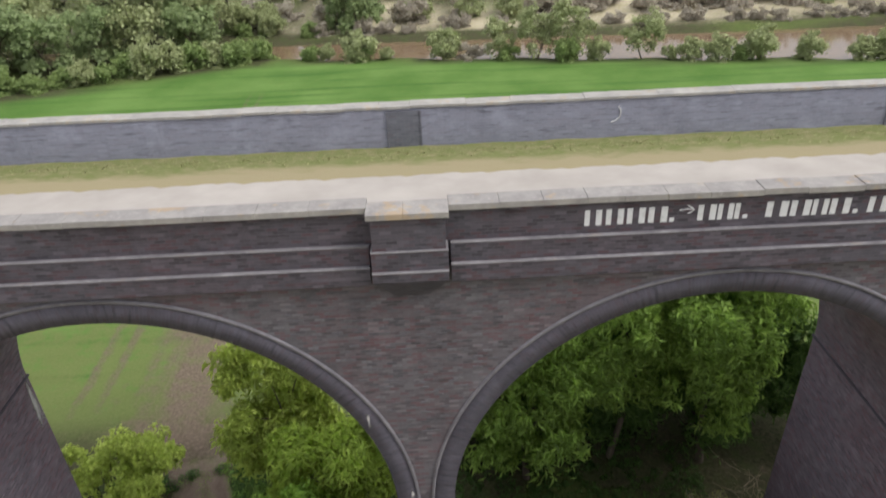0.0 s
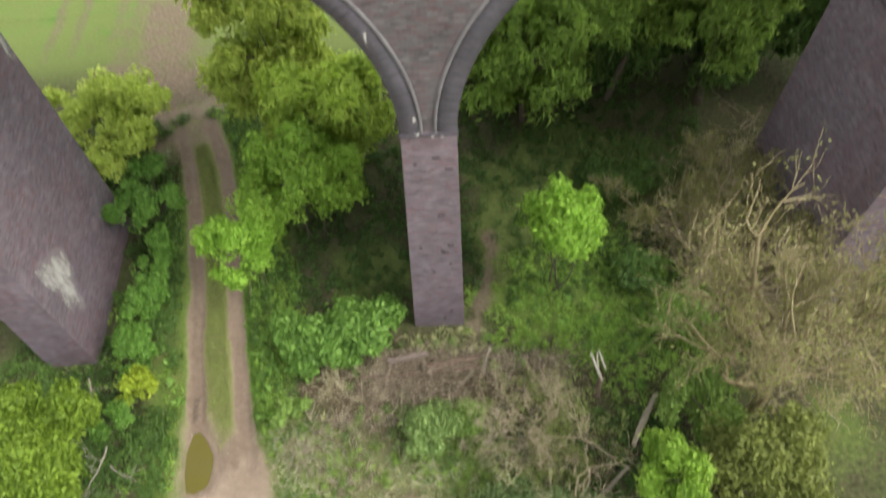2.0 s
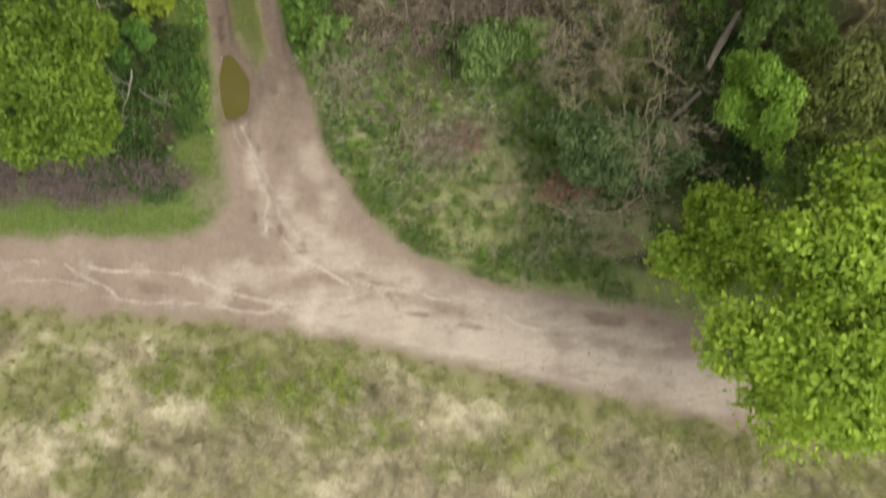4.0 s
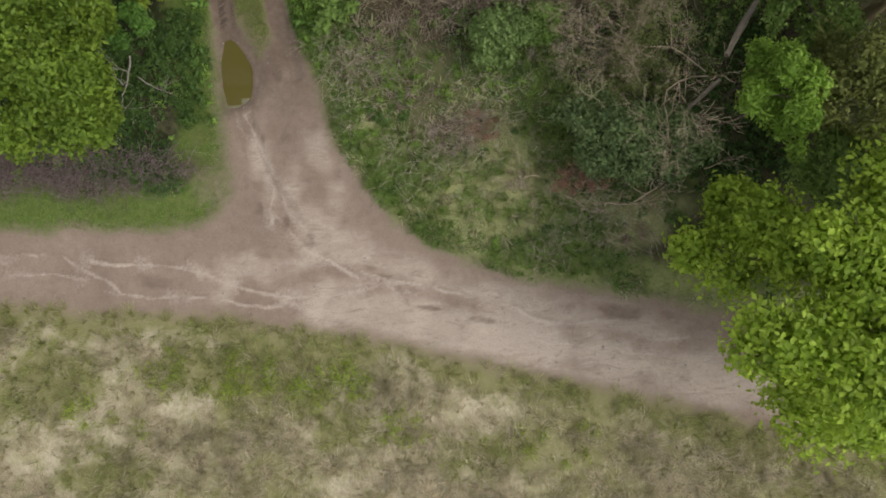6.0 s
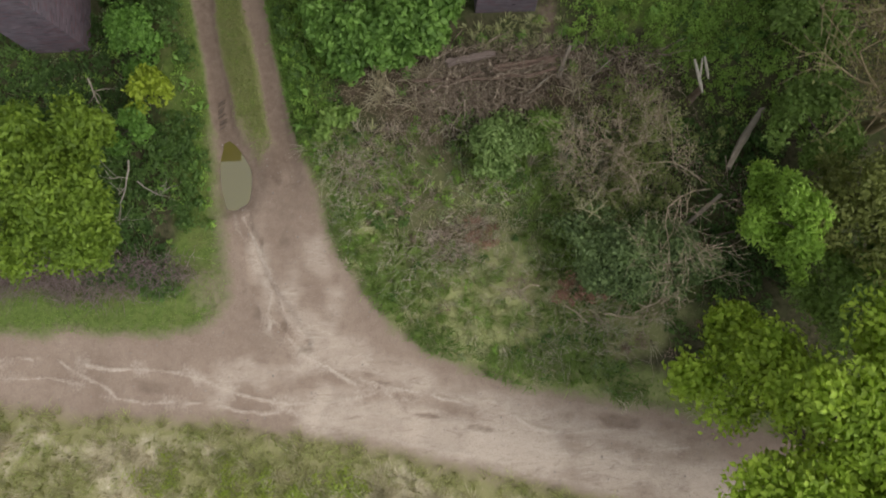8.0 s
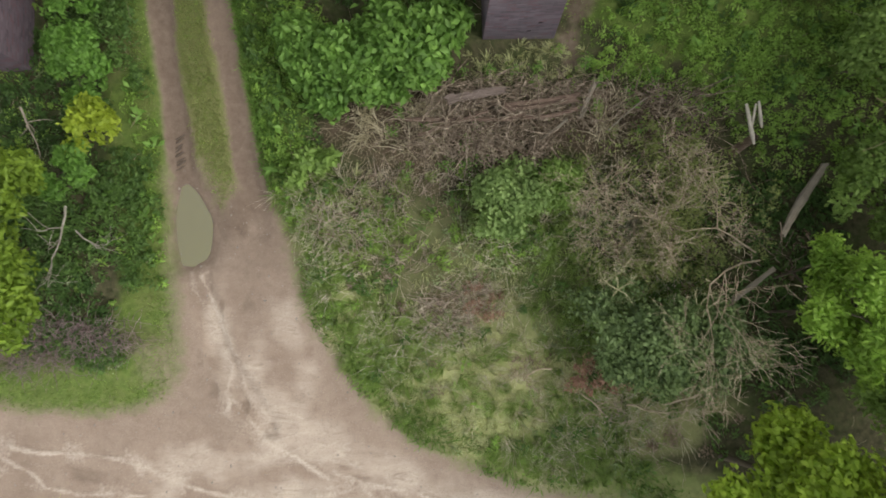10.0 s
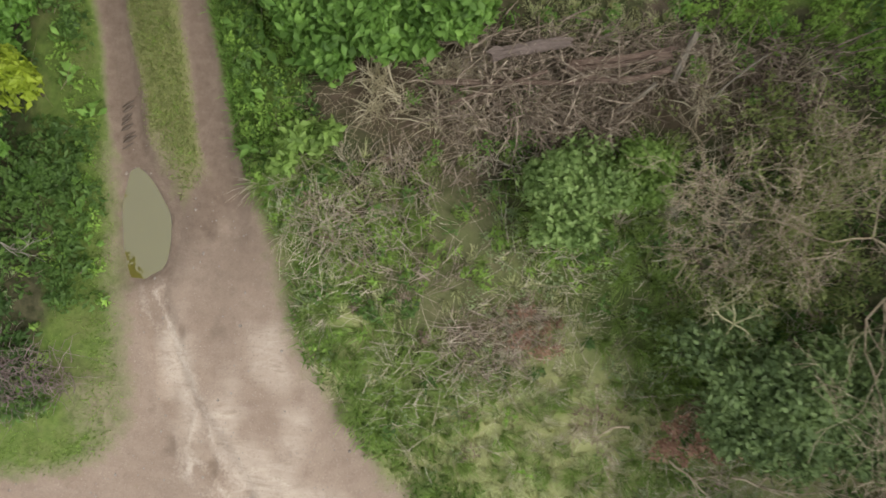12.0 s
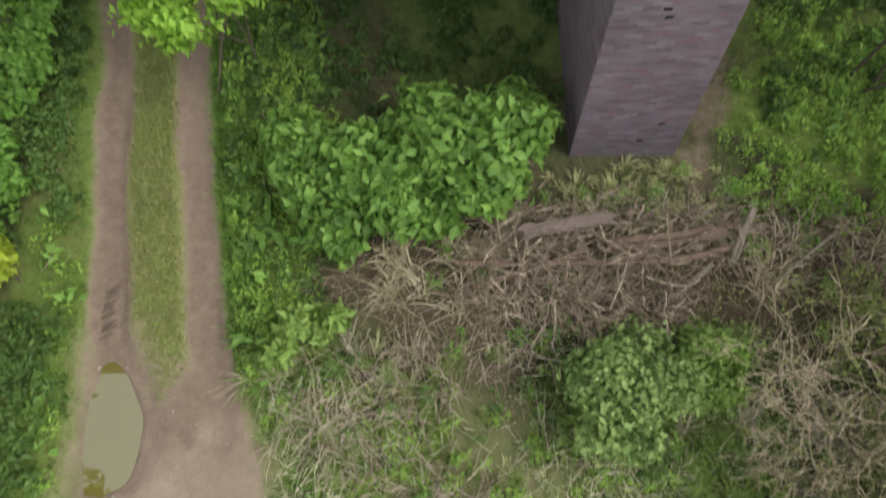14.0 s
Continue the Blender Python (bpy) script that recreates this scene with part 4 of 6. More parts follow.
def stain(u, v, wide, high, place, parent, seed):
    """A ragged pale lime stain a few millimetres proud of a wall, thinning to its rim; place maps two metres to a point."""
    q = np.random.default_rng(seed)
    V, fade = [place(u, v)], [1.0]
    for ring in (0.5, 1.0):
        for a in np.linspace(0, 6.2832, 37)[:-1]:
            w = ring * (0.75 + 0.2 * math.sin(3 * a + seed) + 0.15 * q.uniform(-1, 1))
            V.append(place(u + wide * math.cos(a) * w, v + high * math.sin(a) * w))
            fade.append(0.75 if ring < 1 else 0.0)
    F = [(0, k + 1, (k + 1) % 36 + 1) for k in range(36)]
    F += [(k + 1, k + 37, (k + 1) % 36 + 37) for k in range(36)] + [(k + 1, (k + 1) % 36 + 37, (k + 1) % 36 + 1) for k in range(36)]
    me = mesh_np("lime_stain", V, F)
    layer = me.color_attributes.new("fade", "FLOAT_COLOR", "POINT")
    layer.data.foreach_set("color", np.array([(f, f, f, 1) for f in fade], np.float32).ravel())
    thing("lime_stain", me, M_LIME, parent, "ragged pale lime stain")


m = Mat("pale_lime_stain", 0.9, 0.2)
m.color(m.mix(m.noise(6, 4), (0.46, 0.44, 0.43), (0.62, 0.6, 0.58)))
rag = m.math("ADD", m.attr("fade")["Red"], m.math("MULTIPLY", m.math("SUBTRACT", m.noise(3.0, 7, 0.75, m.stretch(m.coord(), (1.5, 1.5, 0.5))), 0.5), 2.4))
m.link(m.ramp(rag, [(0.15, 0.0), (1.05, 0.8)]), m.b.inputs["Alpha"])
M_LIME = m
LEAN_IN = 0.2 / (SPRING + 0.7)
west_face = lambda a, b: (-PITCH + HALF + 0.2 - (b + 0.7) * LEAN_IN + 0.012, a, b)
stain(1.65, 2.4, 1.3, 2.2, west_face, viaduct, 1)
stain(6.6, 9.0, 0.3, 1.6, west_face, viaduct, 3)
front = lambda a, b: (a, 0.245, b)
for n, (u, v, w_, h_) in enumerate(((-0.3, 10.25, 0.16, 0.14), (0.12, 10.15, 0.12, 0.1), (0.35, 10.12, 0.14, 0.1), (-0.35, 10.75, 0.1, 0.25))):
    stain(u, v, w_ * 0.9, h_ * 0.9, front if v < 10.6 else (lambda a, b: (a, DEPTH0 - 0.05, b)), viaduct, 5 + n)
stain(-1.28, 13.4, 0.07, 0.42, lambda a, b: (a, DEPTH0 - 0.05, b), viaduct, 12)


# ---- trees and bushes ----
L_PALE = leaf_material("pale_willow_spring_leaves", (0.39, 0.49, 0.085), (0.61, 0.71, 0.17), (0.33, 0.44, 0.075))
L_SPRAY = leaf_material("bright_willow_sprays", (0.36, 0.52, 0.075), (0.6, 0.74, 0.15), (0.3, 0.45, 0.065))
L_WILLOW = leaf_material("willow_sprays", (0.18, 0.3, 0.055), (0.4, 0.57, 0.12), (0.15, 0.26, 0.042))
L_SHRUB = leaf_material("light_shrub_leaves", (0.125, 0.25, 0.048), (0.25, 0.42, 0.092), (0.11, 0.23, 0.042))
L_GOLD = leaf_material("golden_green_leaves", (0.24, 0.34, 0.03), (0.41, 0.5, 0.055), (0.28, 0.38, 0.035))
L_SAPLING = leaf_material("sapling_leaves", (0.17, 0.29, 0.06), (0.29, 0.42, 0.11), (0.2, 0.31, 0.07))
L_GREY = leaf_material("soft_grey_green_leaves", (0.2, 0.31, 0.1), (0.35, 0.465, 0.17), (0.19, 0.3, 0.09), 0.3, True)
def crown_points(rx, ry, rz, clumps, each, spread, seed, shell=0.6, droop=0.0, gap=1.0):
    """Leaf places and normals round the origin: boughs on an uneven crown, clumps of leaves on the boughs."""
    r = np.random.default_rng(seed)
    half = np.array([rx, ry, rz])
    nb = int(np.clip(clumps / 9, 5, 34))
    d = r.normal(size=(nb, 3))
    d[:, 2] = np.where(d[:, 2] < (-0.3 if shell > 0 else -9), -d[:, 2], d[:, 2])
    d /= np.linalg.norm(d, axis=1, keepdims=True)
    reach = r.uniform(0.3, 0.92, nb)
    bough = d * half * reach[:, None]
    wide = gap * r.uniform(0.3, 0.46, nb) * (1.15 - 0.5 * reach)
    pick = r.integers(0, nb, clumps)
    e = r.normal(size=(clumps, 3)) + 0.8 * d[pick]
    e[:, 2] = np.where(e[:, 2] < -0.5, -e[:, 2], e[:, 2])
    e /= np.linalg.norm(e, axis=1, keepdims=True)
    c = bough[pick] + e * half * (wide[pick] * r.uniform(0.65, 1.1, clumps))[:, None]
    size = spread * r.uniform(0.5, 1.35, clumps)
    off = r.normal(size=(clumps, each, 3)) * np.array([1, 1, 0.6])
    off /= np.linalg.norm(off, axis=2, keepdims=True) + 1e-9
    stray = np.where(r.uniform(0, 1, (clumps, each)) < 0.16, r.uniform(1.0, 1.55, (clumps, each)), 1.0)
    off *= (size[:, None] * stray * r.uniform(0.15, 1.0, (clumps, each)) ** 0.5)[..., None]
    off[..., 2] -= droop * (off[..., 0] ** 2 + off[..., 1] ** 2)
    P = (c[:, None] + off).reshape(-1, 3)
    N = (off / (size[:, None, None] + 1e-6) * 0.7 + 0.45 * e[:, None] + np.array([0, 0, 0.4]) + 0.75 * r.normal(size=off.shape)).reshape(-1, 3)
    return P, N, c, (off / (np.linalg.norm(off, axis=2, keepdims=True) + 1e-9)).reshape(-1, 3)


def tree(kind, x, y, h, rx, ry, leaf, n_clump, each, size, spread, seed, label, category="tree", trunk=0.16, base=0.3, shell=0.6, bark=B_BARK, slim=0.55, z=None, group="", limbs=10, droop=0.0, gap=1.0):
    """A tree or bush: a tapered trunk or stems with limbs, and a crown of clumped leaves."""
    r = np.random.default_rng(seed)
    root = tagged(new(kind), label, category, group)
    gz = float(relief(np.array([[x]]), np.array([[y]]))[0, 0]) if z is None else z
    root.matrix_basis = Matrix.Translation((x, y, gz))
    rz = h * (1 - base) / 2
    mid = np.array([0, 0, h - rz])
    P, N, c, out = crown_points(rx, ry, rz, n_clump, each, spread, seed, shell, droop, gap)
    P = P + mid
    P[:, 2] = np.maximum(P[:, 2], 0.06)
    thing("crown", mesh_np("crown", *leaf_cards(P, N, size * 1.1, slim, 0.25, out)), leaf, root)
    heads = []
    for s in range(1 if category == "tree" else 3):
        foot = np.array([0, 0, -0.15]) + (r.normal(size=3) * [0.25, 0.25, 0] if category != "tree" else 0)
        head = mid + r.normal(size=3) * [0.25 * rx, 0.25 * ry, 0.2 * rz]
        t = np.linspace(0, 1, 6)[:, None]
        heads.append(foot * (1 - t) + head * t + np.sin(t * 3) * r.normal(size=3) * 0.12)
        thing("trunk" if category == "tree" else "stem", mesh_np("trunk", *tubes(heads[-1][None], np.linspace(trunk, trunk * 0.35, 6)[None] / (1 if category == "tree" else 1.8), 7)), bark, root, smooth=True)
    for j in r.choice(len(c), min(len(c), limbs), replace=False):
        a, b = heads[j % len(heads)][2 + j % 4], c[j] + mid
        t = np.linspace(0, 1, 6)[:, None]
        q = a * (1 - t) + b * t + np.sin(t * 3.1) * r.normal(size=3) * 0.15
        thing("limb", mesh_np("limb", *tubes(q[None], np.linspace(trunk * 0.4, trunk * 0.06, 6)[None], 5)), bark, root, smooth=True)
    return root


tree("maple_bush", -12.5, -5.3, 5.2, 2.3, 2.25, L_MAPLE, 340, 90, 0.145, 0.36, 11, "dense yellow-green leafy bush beside the track", "bush", 0.1, 0.05, gap=0.82)
tree("small_bush", -10.6, -2.1, 1.6, 0.7, 0.6, L_GOLD, 34, 50, 0.16, 0.22, 12, "small bright lime-green bush by the track", "bush", 0.05, 0.1)
tree("small_bush", -11.0, -3.2, 1.6, 0.75, 0.6, L_MID, 34, 50, 0.14, 0.22, 51, "small mid-green bush by the track", "bush", 0.05, 0.1)
tree("sycamore", 7.7, -12.9, 8.8, 4.9, 4.2, L_SYCAMORE, 420, 210, 0.155, 0.66, 13, "bright green sycamore overhanging the dirt path", "tree", 0.26, 0.1, slim=0.6, gap=0.62, limbs=30)
tree("sycamore", 4.7, -10.6, 5.0, 1.7, 1.2, L_SYCAMORE, 80, 160, 0.155, 0.56, 57, "young bright green sycamore beside the dirt path", "tree", 0.1, 0.15, slim=0.6, gap=0.62)
tree("upright_shrub", 6.4, -6.9, 4.5, 0.8, 1.7, L_YELLOW, 150, 60, 0.15, 0.28, 14, "upright feathery light green shrub", "bush", 0.08, 0.05, slim=0.4, gap=0.75)
tree("hawthorn", 9.3, -6.6, 3.8, 1.9, 2.4, L_OLIVE, 220, 60, 0.14, 0.36, 15, "olive-green hawthorn in the thicket", "bush", 0.1, 0.1)
tree("hawthorn", 8.3, -4.4, 2.8, 1.3, 1.4, L_SAPLING, 120, 60, 0.13, 0.32, 71, "mid-green hawthorn in the thicket", "bush", 0.08, 0.1)
tree("hawthorn", 8.8, -8.9, 3.2, 1.5, 1.3, L_SAPLING, 130, 60, 0.13, 0.32, 72, "mid-green hawthorn beneath the sycamore", "bush", 0.08, 0.1)
tree("hawthorn", 8.6, -1.2, 2.0, 1.3, 1.3, L_SAPLING, 100, 60, 0.14, 0.34, 16, "mid-green hawthorn in the thicket", "bush", 0.1, 0.1)
tree("holly_bush", 2.35, -7.45, 2.9, 1.45, 1.2, L_HOLLY, 200, 80, 0.105, 0.28, 17, "dark evergreen bush beside the path", "bush", 0.06, 0.05)
tree("holly_bush", 4.2, -7.7, 2.4, 1.1, 0.95, L_HOLLY, 100, 70, 0.12, 0.28, 18, "dark evergreen bush beneath dead branches", "bush", 0.06, 0.05)
tree("elder_bush", -2.9, -0.35, 1.7, 1.5, 1.15, L_SHRUB, 170, 60, 0.22, 0.34, 19, "broad-leaved green elder bush at the pier foot", "bush", 0.05, 0.05, slim=0.55)
tree("elder_bush", -4.5, -0.75, 1.5, 1.2, 1.05, L_SHRUB, 130, 60, 0.2, 0.3, 52, "broad-leaved green elder bush beside the track", "bush", 0.05, 0.05, slim=0.55)
tree("elder_bush", -5.6, -0.1, 1.2, 0.7, 0.8, L_SHRUB, 60, 55, 0.19, 0.26, 59, "low broad-leaved elder beside the track", "bush", 0.04, 0.05, slim=0.55)
tree("elder_bush", 4.4, 1.4, 6.2, 1.15, 1.25, L_LIME, 210, 65, 0.17, 0.34, 20, "tall bright lime-green shrub beside the pier", "bush", 0.07, 0.3)
tree("rose_bush", -0.25, -4.25, 1.5, 1.3, 0.95, L_GREY, 110, 60, 0.115, 0.32, 31, "fresh green bramble bush among dead grass", "bush", 0.03, 0.05, gap=0.62)
tree("rose_bush", 0.75, -3.7, 1.3, 0.7, 0.75, L_SAPLING, 80, 60, 0.1, 0.22, 58, "small mid-green bramble among dead canes", "bush", 0.03, 0.05)
tree("small_bush", -5.25, -3.2, 0.95, 0.6, 0.5, L_SAPLING, 30, 36, 0.18, 0.2, 22, "low lime-green sapling clump", "bush", 0.03, 0.1)
# behind and under the arches
W = dict(slim=0.24, droop=0.5, shell=0)
tree("willow", -6.3, 10.4, 8.5, 2.5, 2.3, L_PALE, 260, 56, 0.36, 0.5, 23, "pale green willow seen through the arch", "tree", 0.16, 0.05, **W)
tree("willow", -4.0, 8.3, 6.8, 2.7, 2.2, L_SPRAY, 250, 56, 0.36, 0.5, 24, "bright yellow-green willow behind the arch", "tree", 0.14, 0.03, **W)
tree("elder_bush", -5.0, 4.6, 5.2, 2.4, 2.2, L_YELLOW, 270, 70, 0.17, 0.36, 25, "mid-green shrub growing under the arch", "bush", 0.08, 0.03)
tree("elder_bush", -6.9, 2.2, 4.4, 1.4, 1.4, L_LIME, 170, 60, 0.15, 0.28, 26, "light green shrub overhanging the wheel track", "bush", 0.05, 0.2)
tree("hawthorn", -13.4, 9.8, 5.2, 2.6, 2.1, L_PALE, 220, 70, 0.18, 0.36, 27, "pale yellow-green hawthorn beyond the arch", "bush", 0.1, 0.05)
tree("hawthorn", -11.9, 6.6, 2.8, 1.4, 1.6, L_MID, 100, 60, 0.15, 0.3, 28, "dark green shrub beside the pier", "bush", 0.06, 0.05)
tree("elder_bush", -11.2, 3.0, 1.2, 1.0, 2.2, L_MID, 90, 60, 0.15, 0.26, 53, "low green scrub between track and pier", "bush", 0.04, 0.05)
tree("elder_bush", -11.0, -0.3, 1.1, 0.9, 1.3, L_MID, 70, 60, 0.14, 0.24, 54, "low green scrub between track and pier", "bush", 0.04, 0.05)
tree("willow", 4.3, 10.4, 8.0, 3.0, 2.4, L_WILLOW, 300, 56, 0.38, 0.52, 29, "green willow filling the arch opening", "tree", 0.18, 0.0, **W)
tree("willow", 8.3, 11.4, 9.8, 3.0, 2.2, L_WILLOW, 220, 56, 0.38, 0.52, 30, "green willow filling the arch opening", "tree", 0.18, 0.22, **W)
tree("willow", 12.4, 10.8, 11.2, 3.4, 2.6, L_WILLOW, 280, 56, 0.38, 0.52, 31, "tall pale green willow behind the arch", "tree", 0.2, 0.2, **W)
# Back trees added in dark leaf colour to paint the shaded void behind the willows.
for n, (x, y, h) in enumerate(((2.6, 13.6, 5.5), (6.6, 14.6, 7.5), (10.6, 14.6, 8.5), (14.8, 14.0, 9.5), (17.8, 12.0, 8.0), (8.9, 13.2, 4.2), (12.6, 13.0, 4.4))):
    tree("willow", x, y, h, 2.7, 2.2, L_NETTLE, 170, 50, 0.4, 0.55, 130 + n, "dark-leaved tree added as shade behind the willows", "tree", 0.16, 0.0, **W)
tree("elder_bush", 7.6, 6.2, 1.4, 1.6, 1.2, L_NETTLE, 90, 60, 0.15, 0.28, 55, "low green scrub in the shade of the arch", "bush", 0.04, 0.05)
tree("elder_bush", 7.4, 1.6, 1.2, 1.3, 1.0, L_NETTLE, 80, 60, 0.15, 0.26, 56, "low green scrub beside the viaduct", "bush", 0.04, 0.05)

# ---- far trees along the river ----
kinds = []
# Far leaf colours are paled and greyed: distance haze mixed into them.
L_FARMID = leaf_material("hazed_spring_leaves", (0.24, 0.31, 0.14), (0.34, 0.42, 0.2), (0.28, 0.35, 0.16), 0.2, True)
L_FARPALE = leaf_material("hazed_willow_leaves", (0.32, 0.36, 0.18), (0.45, 0.49, 0.26), (0.38, 0.42, 0.2), 0.2, True)
L_FARGREY = leaf_material("bare_scrub_twigs", (0.34, 0.3, 0.24), (0.54, 0.49, 0.41), (0.42, 0.39, 0.29), 0.2, True)
L_FARBUSH = leaf_material("hazed_bank_bush_leaves", (0.2, 0.28, 0.1), (0.32, 0.4, 0.15), (0.24, 0.33, 0.12), 0.2, True)
for kind, h, rx, leaf, seed, label in (("riverside_tree", 6.0, 2.6, L_FARMID, 41, "rounded green tree on the river bank"), ("riverside_tree", 8.0, 2.6, L_FARPALE, 42, "spring-leaved tree on the river bank, paled with haze"),
                                       ("riverside_bush", 3.2, 1.7, L_FARBUSH, 43, "dark green bush on the river bank"), ("riverside_bush", 3.4, 2.0, L_FARPALE, 44, "yellow-green bush on the river bank"),
                                       ("riverside_scrub", 3.6, 2.6, L_FARGREY, 45, "grey-brown leafless scrub on the far bank")):
    kinds.append(tree(kind, 0, 0, h, rx, rx, leaf, 150, 22, 0.36, 0.55, seed, label, "tree", 0.12, -0.1 if kind == "riverside_tree" else -0.45, group="riverside trees", limbs=6, shell=0))
rr = random.Random(5)
SPOTS = [(-14.6, 0, 2, 0.75), (-12.2, 0, 3, 0.6), (-7.7, 0, 3, 1.2), (-7.2, -0.8, 2, 0.6), (-4.3, 0, 3, 0.5), (3.2, 0, 3, 1.0), (6.5, 0.5, 4, 0.7), (10.4, 0.8, 1, 0.85), (11.4, -0.4, 2, 0.8), (15.4, 0.8, 1, 1.0), (19.6, 0.6, 1, 1.05), (18.7, -0.5, 2, 1.0), (23.0, 0, 3, 0.75),
         (28.3, 0, 1, 0.95), (31.6, 0, 3, 0.5), (34.3, 0, 3, 0.8), (37.7, 0, 3, 0.95), (40.4, 0, 2, 0.7), (42.6, 0, 3, 1.1), (48.5, 0, 3, 0.9), (54.5, 0, 3, 0.9), (57.5, 0, 3, 1.0), (63.0, 0, 3, 1.0), (68.0, 0, 2, 1.0)]
SPOTS = [(x, float(near_bank(np.array(x))) - 0.3 + dy, k, f) for x, dy, k, f in SPOTS]
for x in np.arange(-66, -21, 2.6):
    SPOTS.append((x + rr.uniform(-0.8, 0.8), 85.5 + 0.39 * (x + 22) + rr.uniform(-0.5, 1.5), rr.choice((2, 2, 3, 3)), rr.uniform(0.8, 1.3)))
for x in np.arange(-30, 84, 4.2):
    SPOTS.append((x + rr.uniform(-1.5, 1.5), float(far_bank(np.array(x))) + 2.0 + rr.uniform(-0.6, 1.5), 2 if x < -14 else 4, rr.uniform(0.45, 0.8)))
SPOTS += [(-9.0, 99.0, 0, 1.35), (-12.0, 100.5, 0, 1.0), (-22.0, 99.5, 3, 1.1), (-27.0, 101.0, 3, 1.3)]
for x in np.arange(-70, 110, 4.2):
    for row in range(2):
        SPOTS.append((x + rr.uniform(-3, 3), 105.0 + row * 11 + rr.uniform(-2, 2), rr.choice((0, 3, 3, 4, 4)) if x < 10 else rr.choice((4, 4, 4, 3)), rr.uniform(0.9, 1.4)))
for x in np.arange(-92, -27, 5.5):
    for row in range(2):
        SPOTS.append((x + rr.uniform(-2.0, 2.0), 92 + row * 8 + 0.3 * (x + 26) + rr.uniform(-3, 3), rr.choice((0, 0, 1, 1, 3)), rr.uniform(1.3, 1.9)))
for n, (x, y, k, s) in enumerate(SPOTS):
    zz = float(relief(np.array([[x]]), np.array([[y]]))[0, 0])
    copy_thing(kinds[k], pose(x, y, zz, 0, 0, rr.uniform(0, 360)) @ Matrix.Diagonal((s, s, s * rr.uniform(0.85, 1.15), 1)))
for n, k in enumerate(kinds):
    k.matrix_basis = pose(-40 + n * 9, 150 + n, float(relief(np.array([[-40.0 + n * 9]]), np.array([[150.0 + n]]))[0, 0]))

# ---- undergrowth ----
def height(p):
    return relief(p[:, 0][None], p[:, 1][None])[0]


def scatter(n, x0, x1, y0, y1, prob):
    """Ground points in a stretch, kept with the chance prob(x, y)."""
    x, y = rng.uniform(x0, x1, n), rng.uniform(y0, y1, n)
    keep = rng.uniform(0, 1, n) < prob(x, y)
    x, y = x[keep], y[keep]
    return np.stack([x, y, relief(x[None], y[None])[0]], 1)


def edge(x, y):
    """Distance from the bare dirt: the junction and both ruts."""
    d = signed(x, y, DIRT)
    return np.minimum(d, np.minimum(line_dist(x, y, RUT_WEST), line_dist(x, y, RUT_EAST)) - 0.33)


def strip_mid(x, y):
    return (line_dist(x, y, RUT_WEST) < 1.45) & (line_dist(x, y, RUT_EAST) < 1.45) & (y > -4.4)


def is_south(x, y):
    return -y - 0.25 * x - 12.6 > 0.3


def patch(x, y, cx, cy, rx, ry):
    """1 inside an uneven oval patch, fading over its rim."""
    d = np.hypot((x - cx) / rx, (y - cy) / ry) + 0.2 * noise_xy(x, y, 1.8, cx)
    return smooth(-d, -1.15, -0.75)


def lawn(x, y):
    return (edge(x, y) > 0.02) & ((patch(x, y, -13.5, -8.5, 4.8, 0.8) > 0.4) | ((x < -8.6) & (x > -10.2) & (y < -6) & (y > -9.4)))


def wild(x, y):
    """Where tall undergrowth stands."""
    e = edge(x, y)
    return (e > 0.25) & ~is_south(x, y) & ~strip_mid(x, y) & ~lawn(x, y)


def in_pier(x, y):
    k = np.abs((x + PITCH / 2) % PITCH - PITCH / 2)
    return (k < 1.0) & (y > 0.0) & (y < 7.1)


def brown_zone(x, y):
    return np.maximum.reduce([patch(x, y, -3.4, -2.4, 2.2, 1.4), 0.8 * patch(x, y, 1.6, -2.2, 3.4, 1.2), 0.75 * patch(x, y, -4.5, -4.2, 1.2, 0.5), 0.55 * patch(x, y, 3.2, -4.6, 2.4, 1.7),
                              0.6 * patch(x, y, -1.7, -6.55, 1.0, 0.7), 0.9 * patch(x, y, 2.1, -8.3, 1.3, 0.5), 0.5 * patch(x, y, 3.0, -10.4, 1.2, 0.5)])


def pale_grass_zone(x, y):
    return np.maximum(np.maximum(patch(x, y, -1.1, -8.8, 2.9, 1.5), 0.4 * patch(x, y, -0.4, -7.0, 1.2, 1.3)), 0.6 * patch(x, y, -4.6, -6.9, 1.0, 1.0))


stuff = lambda name, VF, mat, label, cat: thing(name, mesh_np(name, *VF), mat, label=label, category=cat, kind="stuff")


def leaf_domes(c, wide, tall, each, size, slim=0.45):
    """Leafy tussocks: leaves on low domes round the points c."""
    n = len(c)
    k = rng.uniform(0.6, 1.4, n)
    p = np.repeat(c, each, 0)
    o = rng.normal(size=p.shape)
    o[:, 2] = np.abs(o[:, 2]) * 1.2
    o /= np.linalg.norm(o, axis=1, keepdims=True)
    reach = rng.uniform(0.35, 1.0, (len(p), 1)) ** 0.6
    kk = np.repeat(k, each)[:, None]
    p = p + o * reach * kk * np.array([wide, wide, tall])
    return leaf_cards(p, o * 0.8 + rng.normal(size=o.shape) * 0.5 + [0, 0, 0.7], size * rng.choice([0.6, 0.85, 1.0, 1.35], len(p)), slim, 0.25, o)


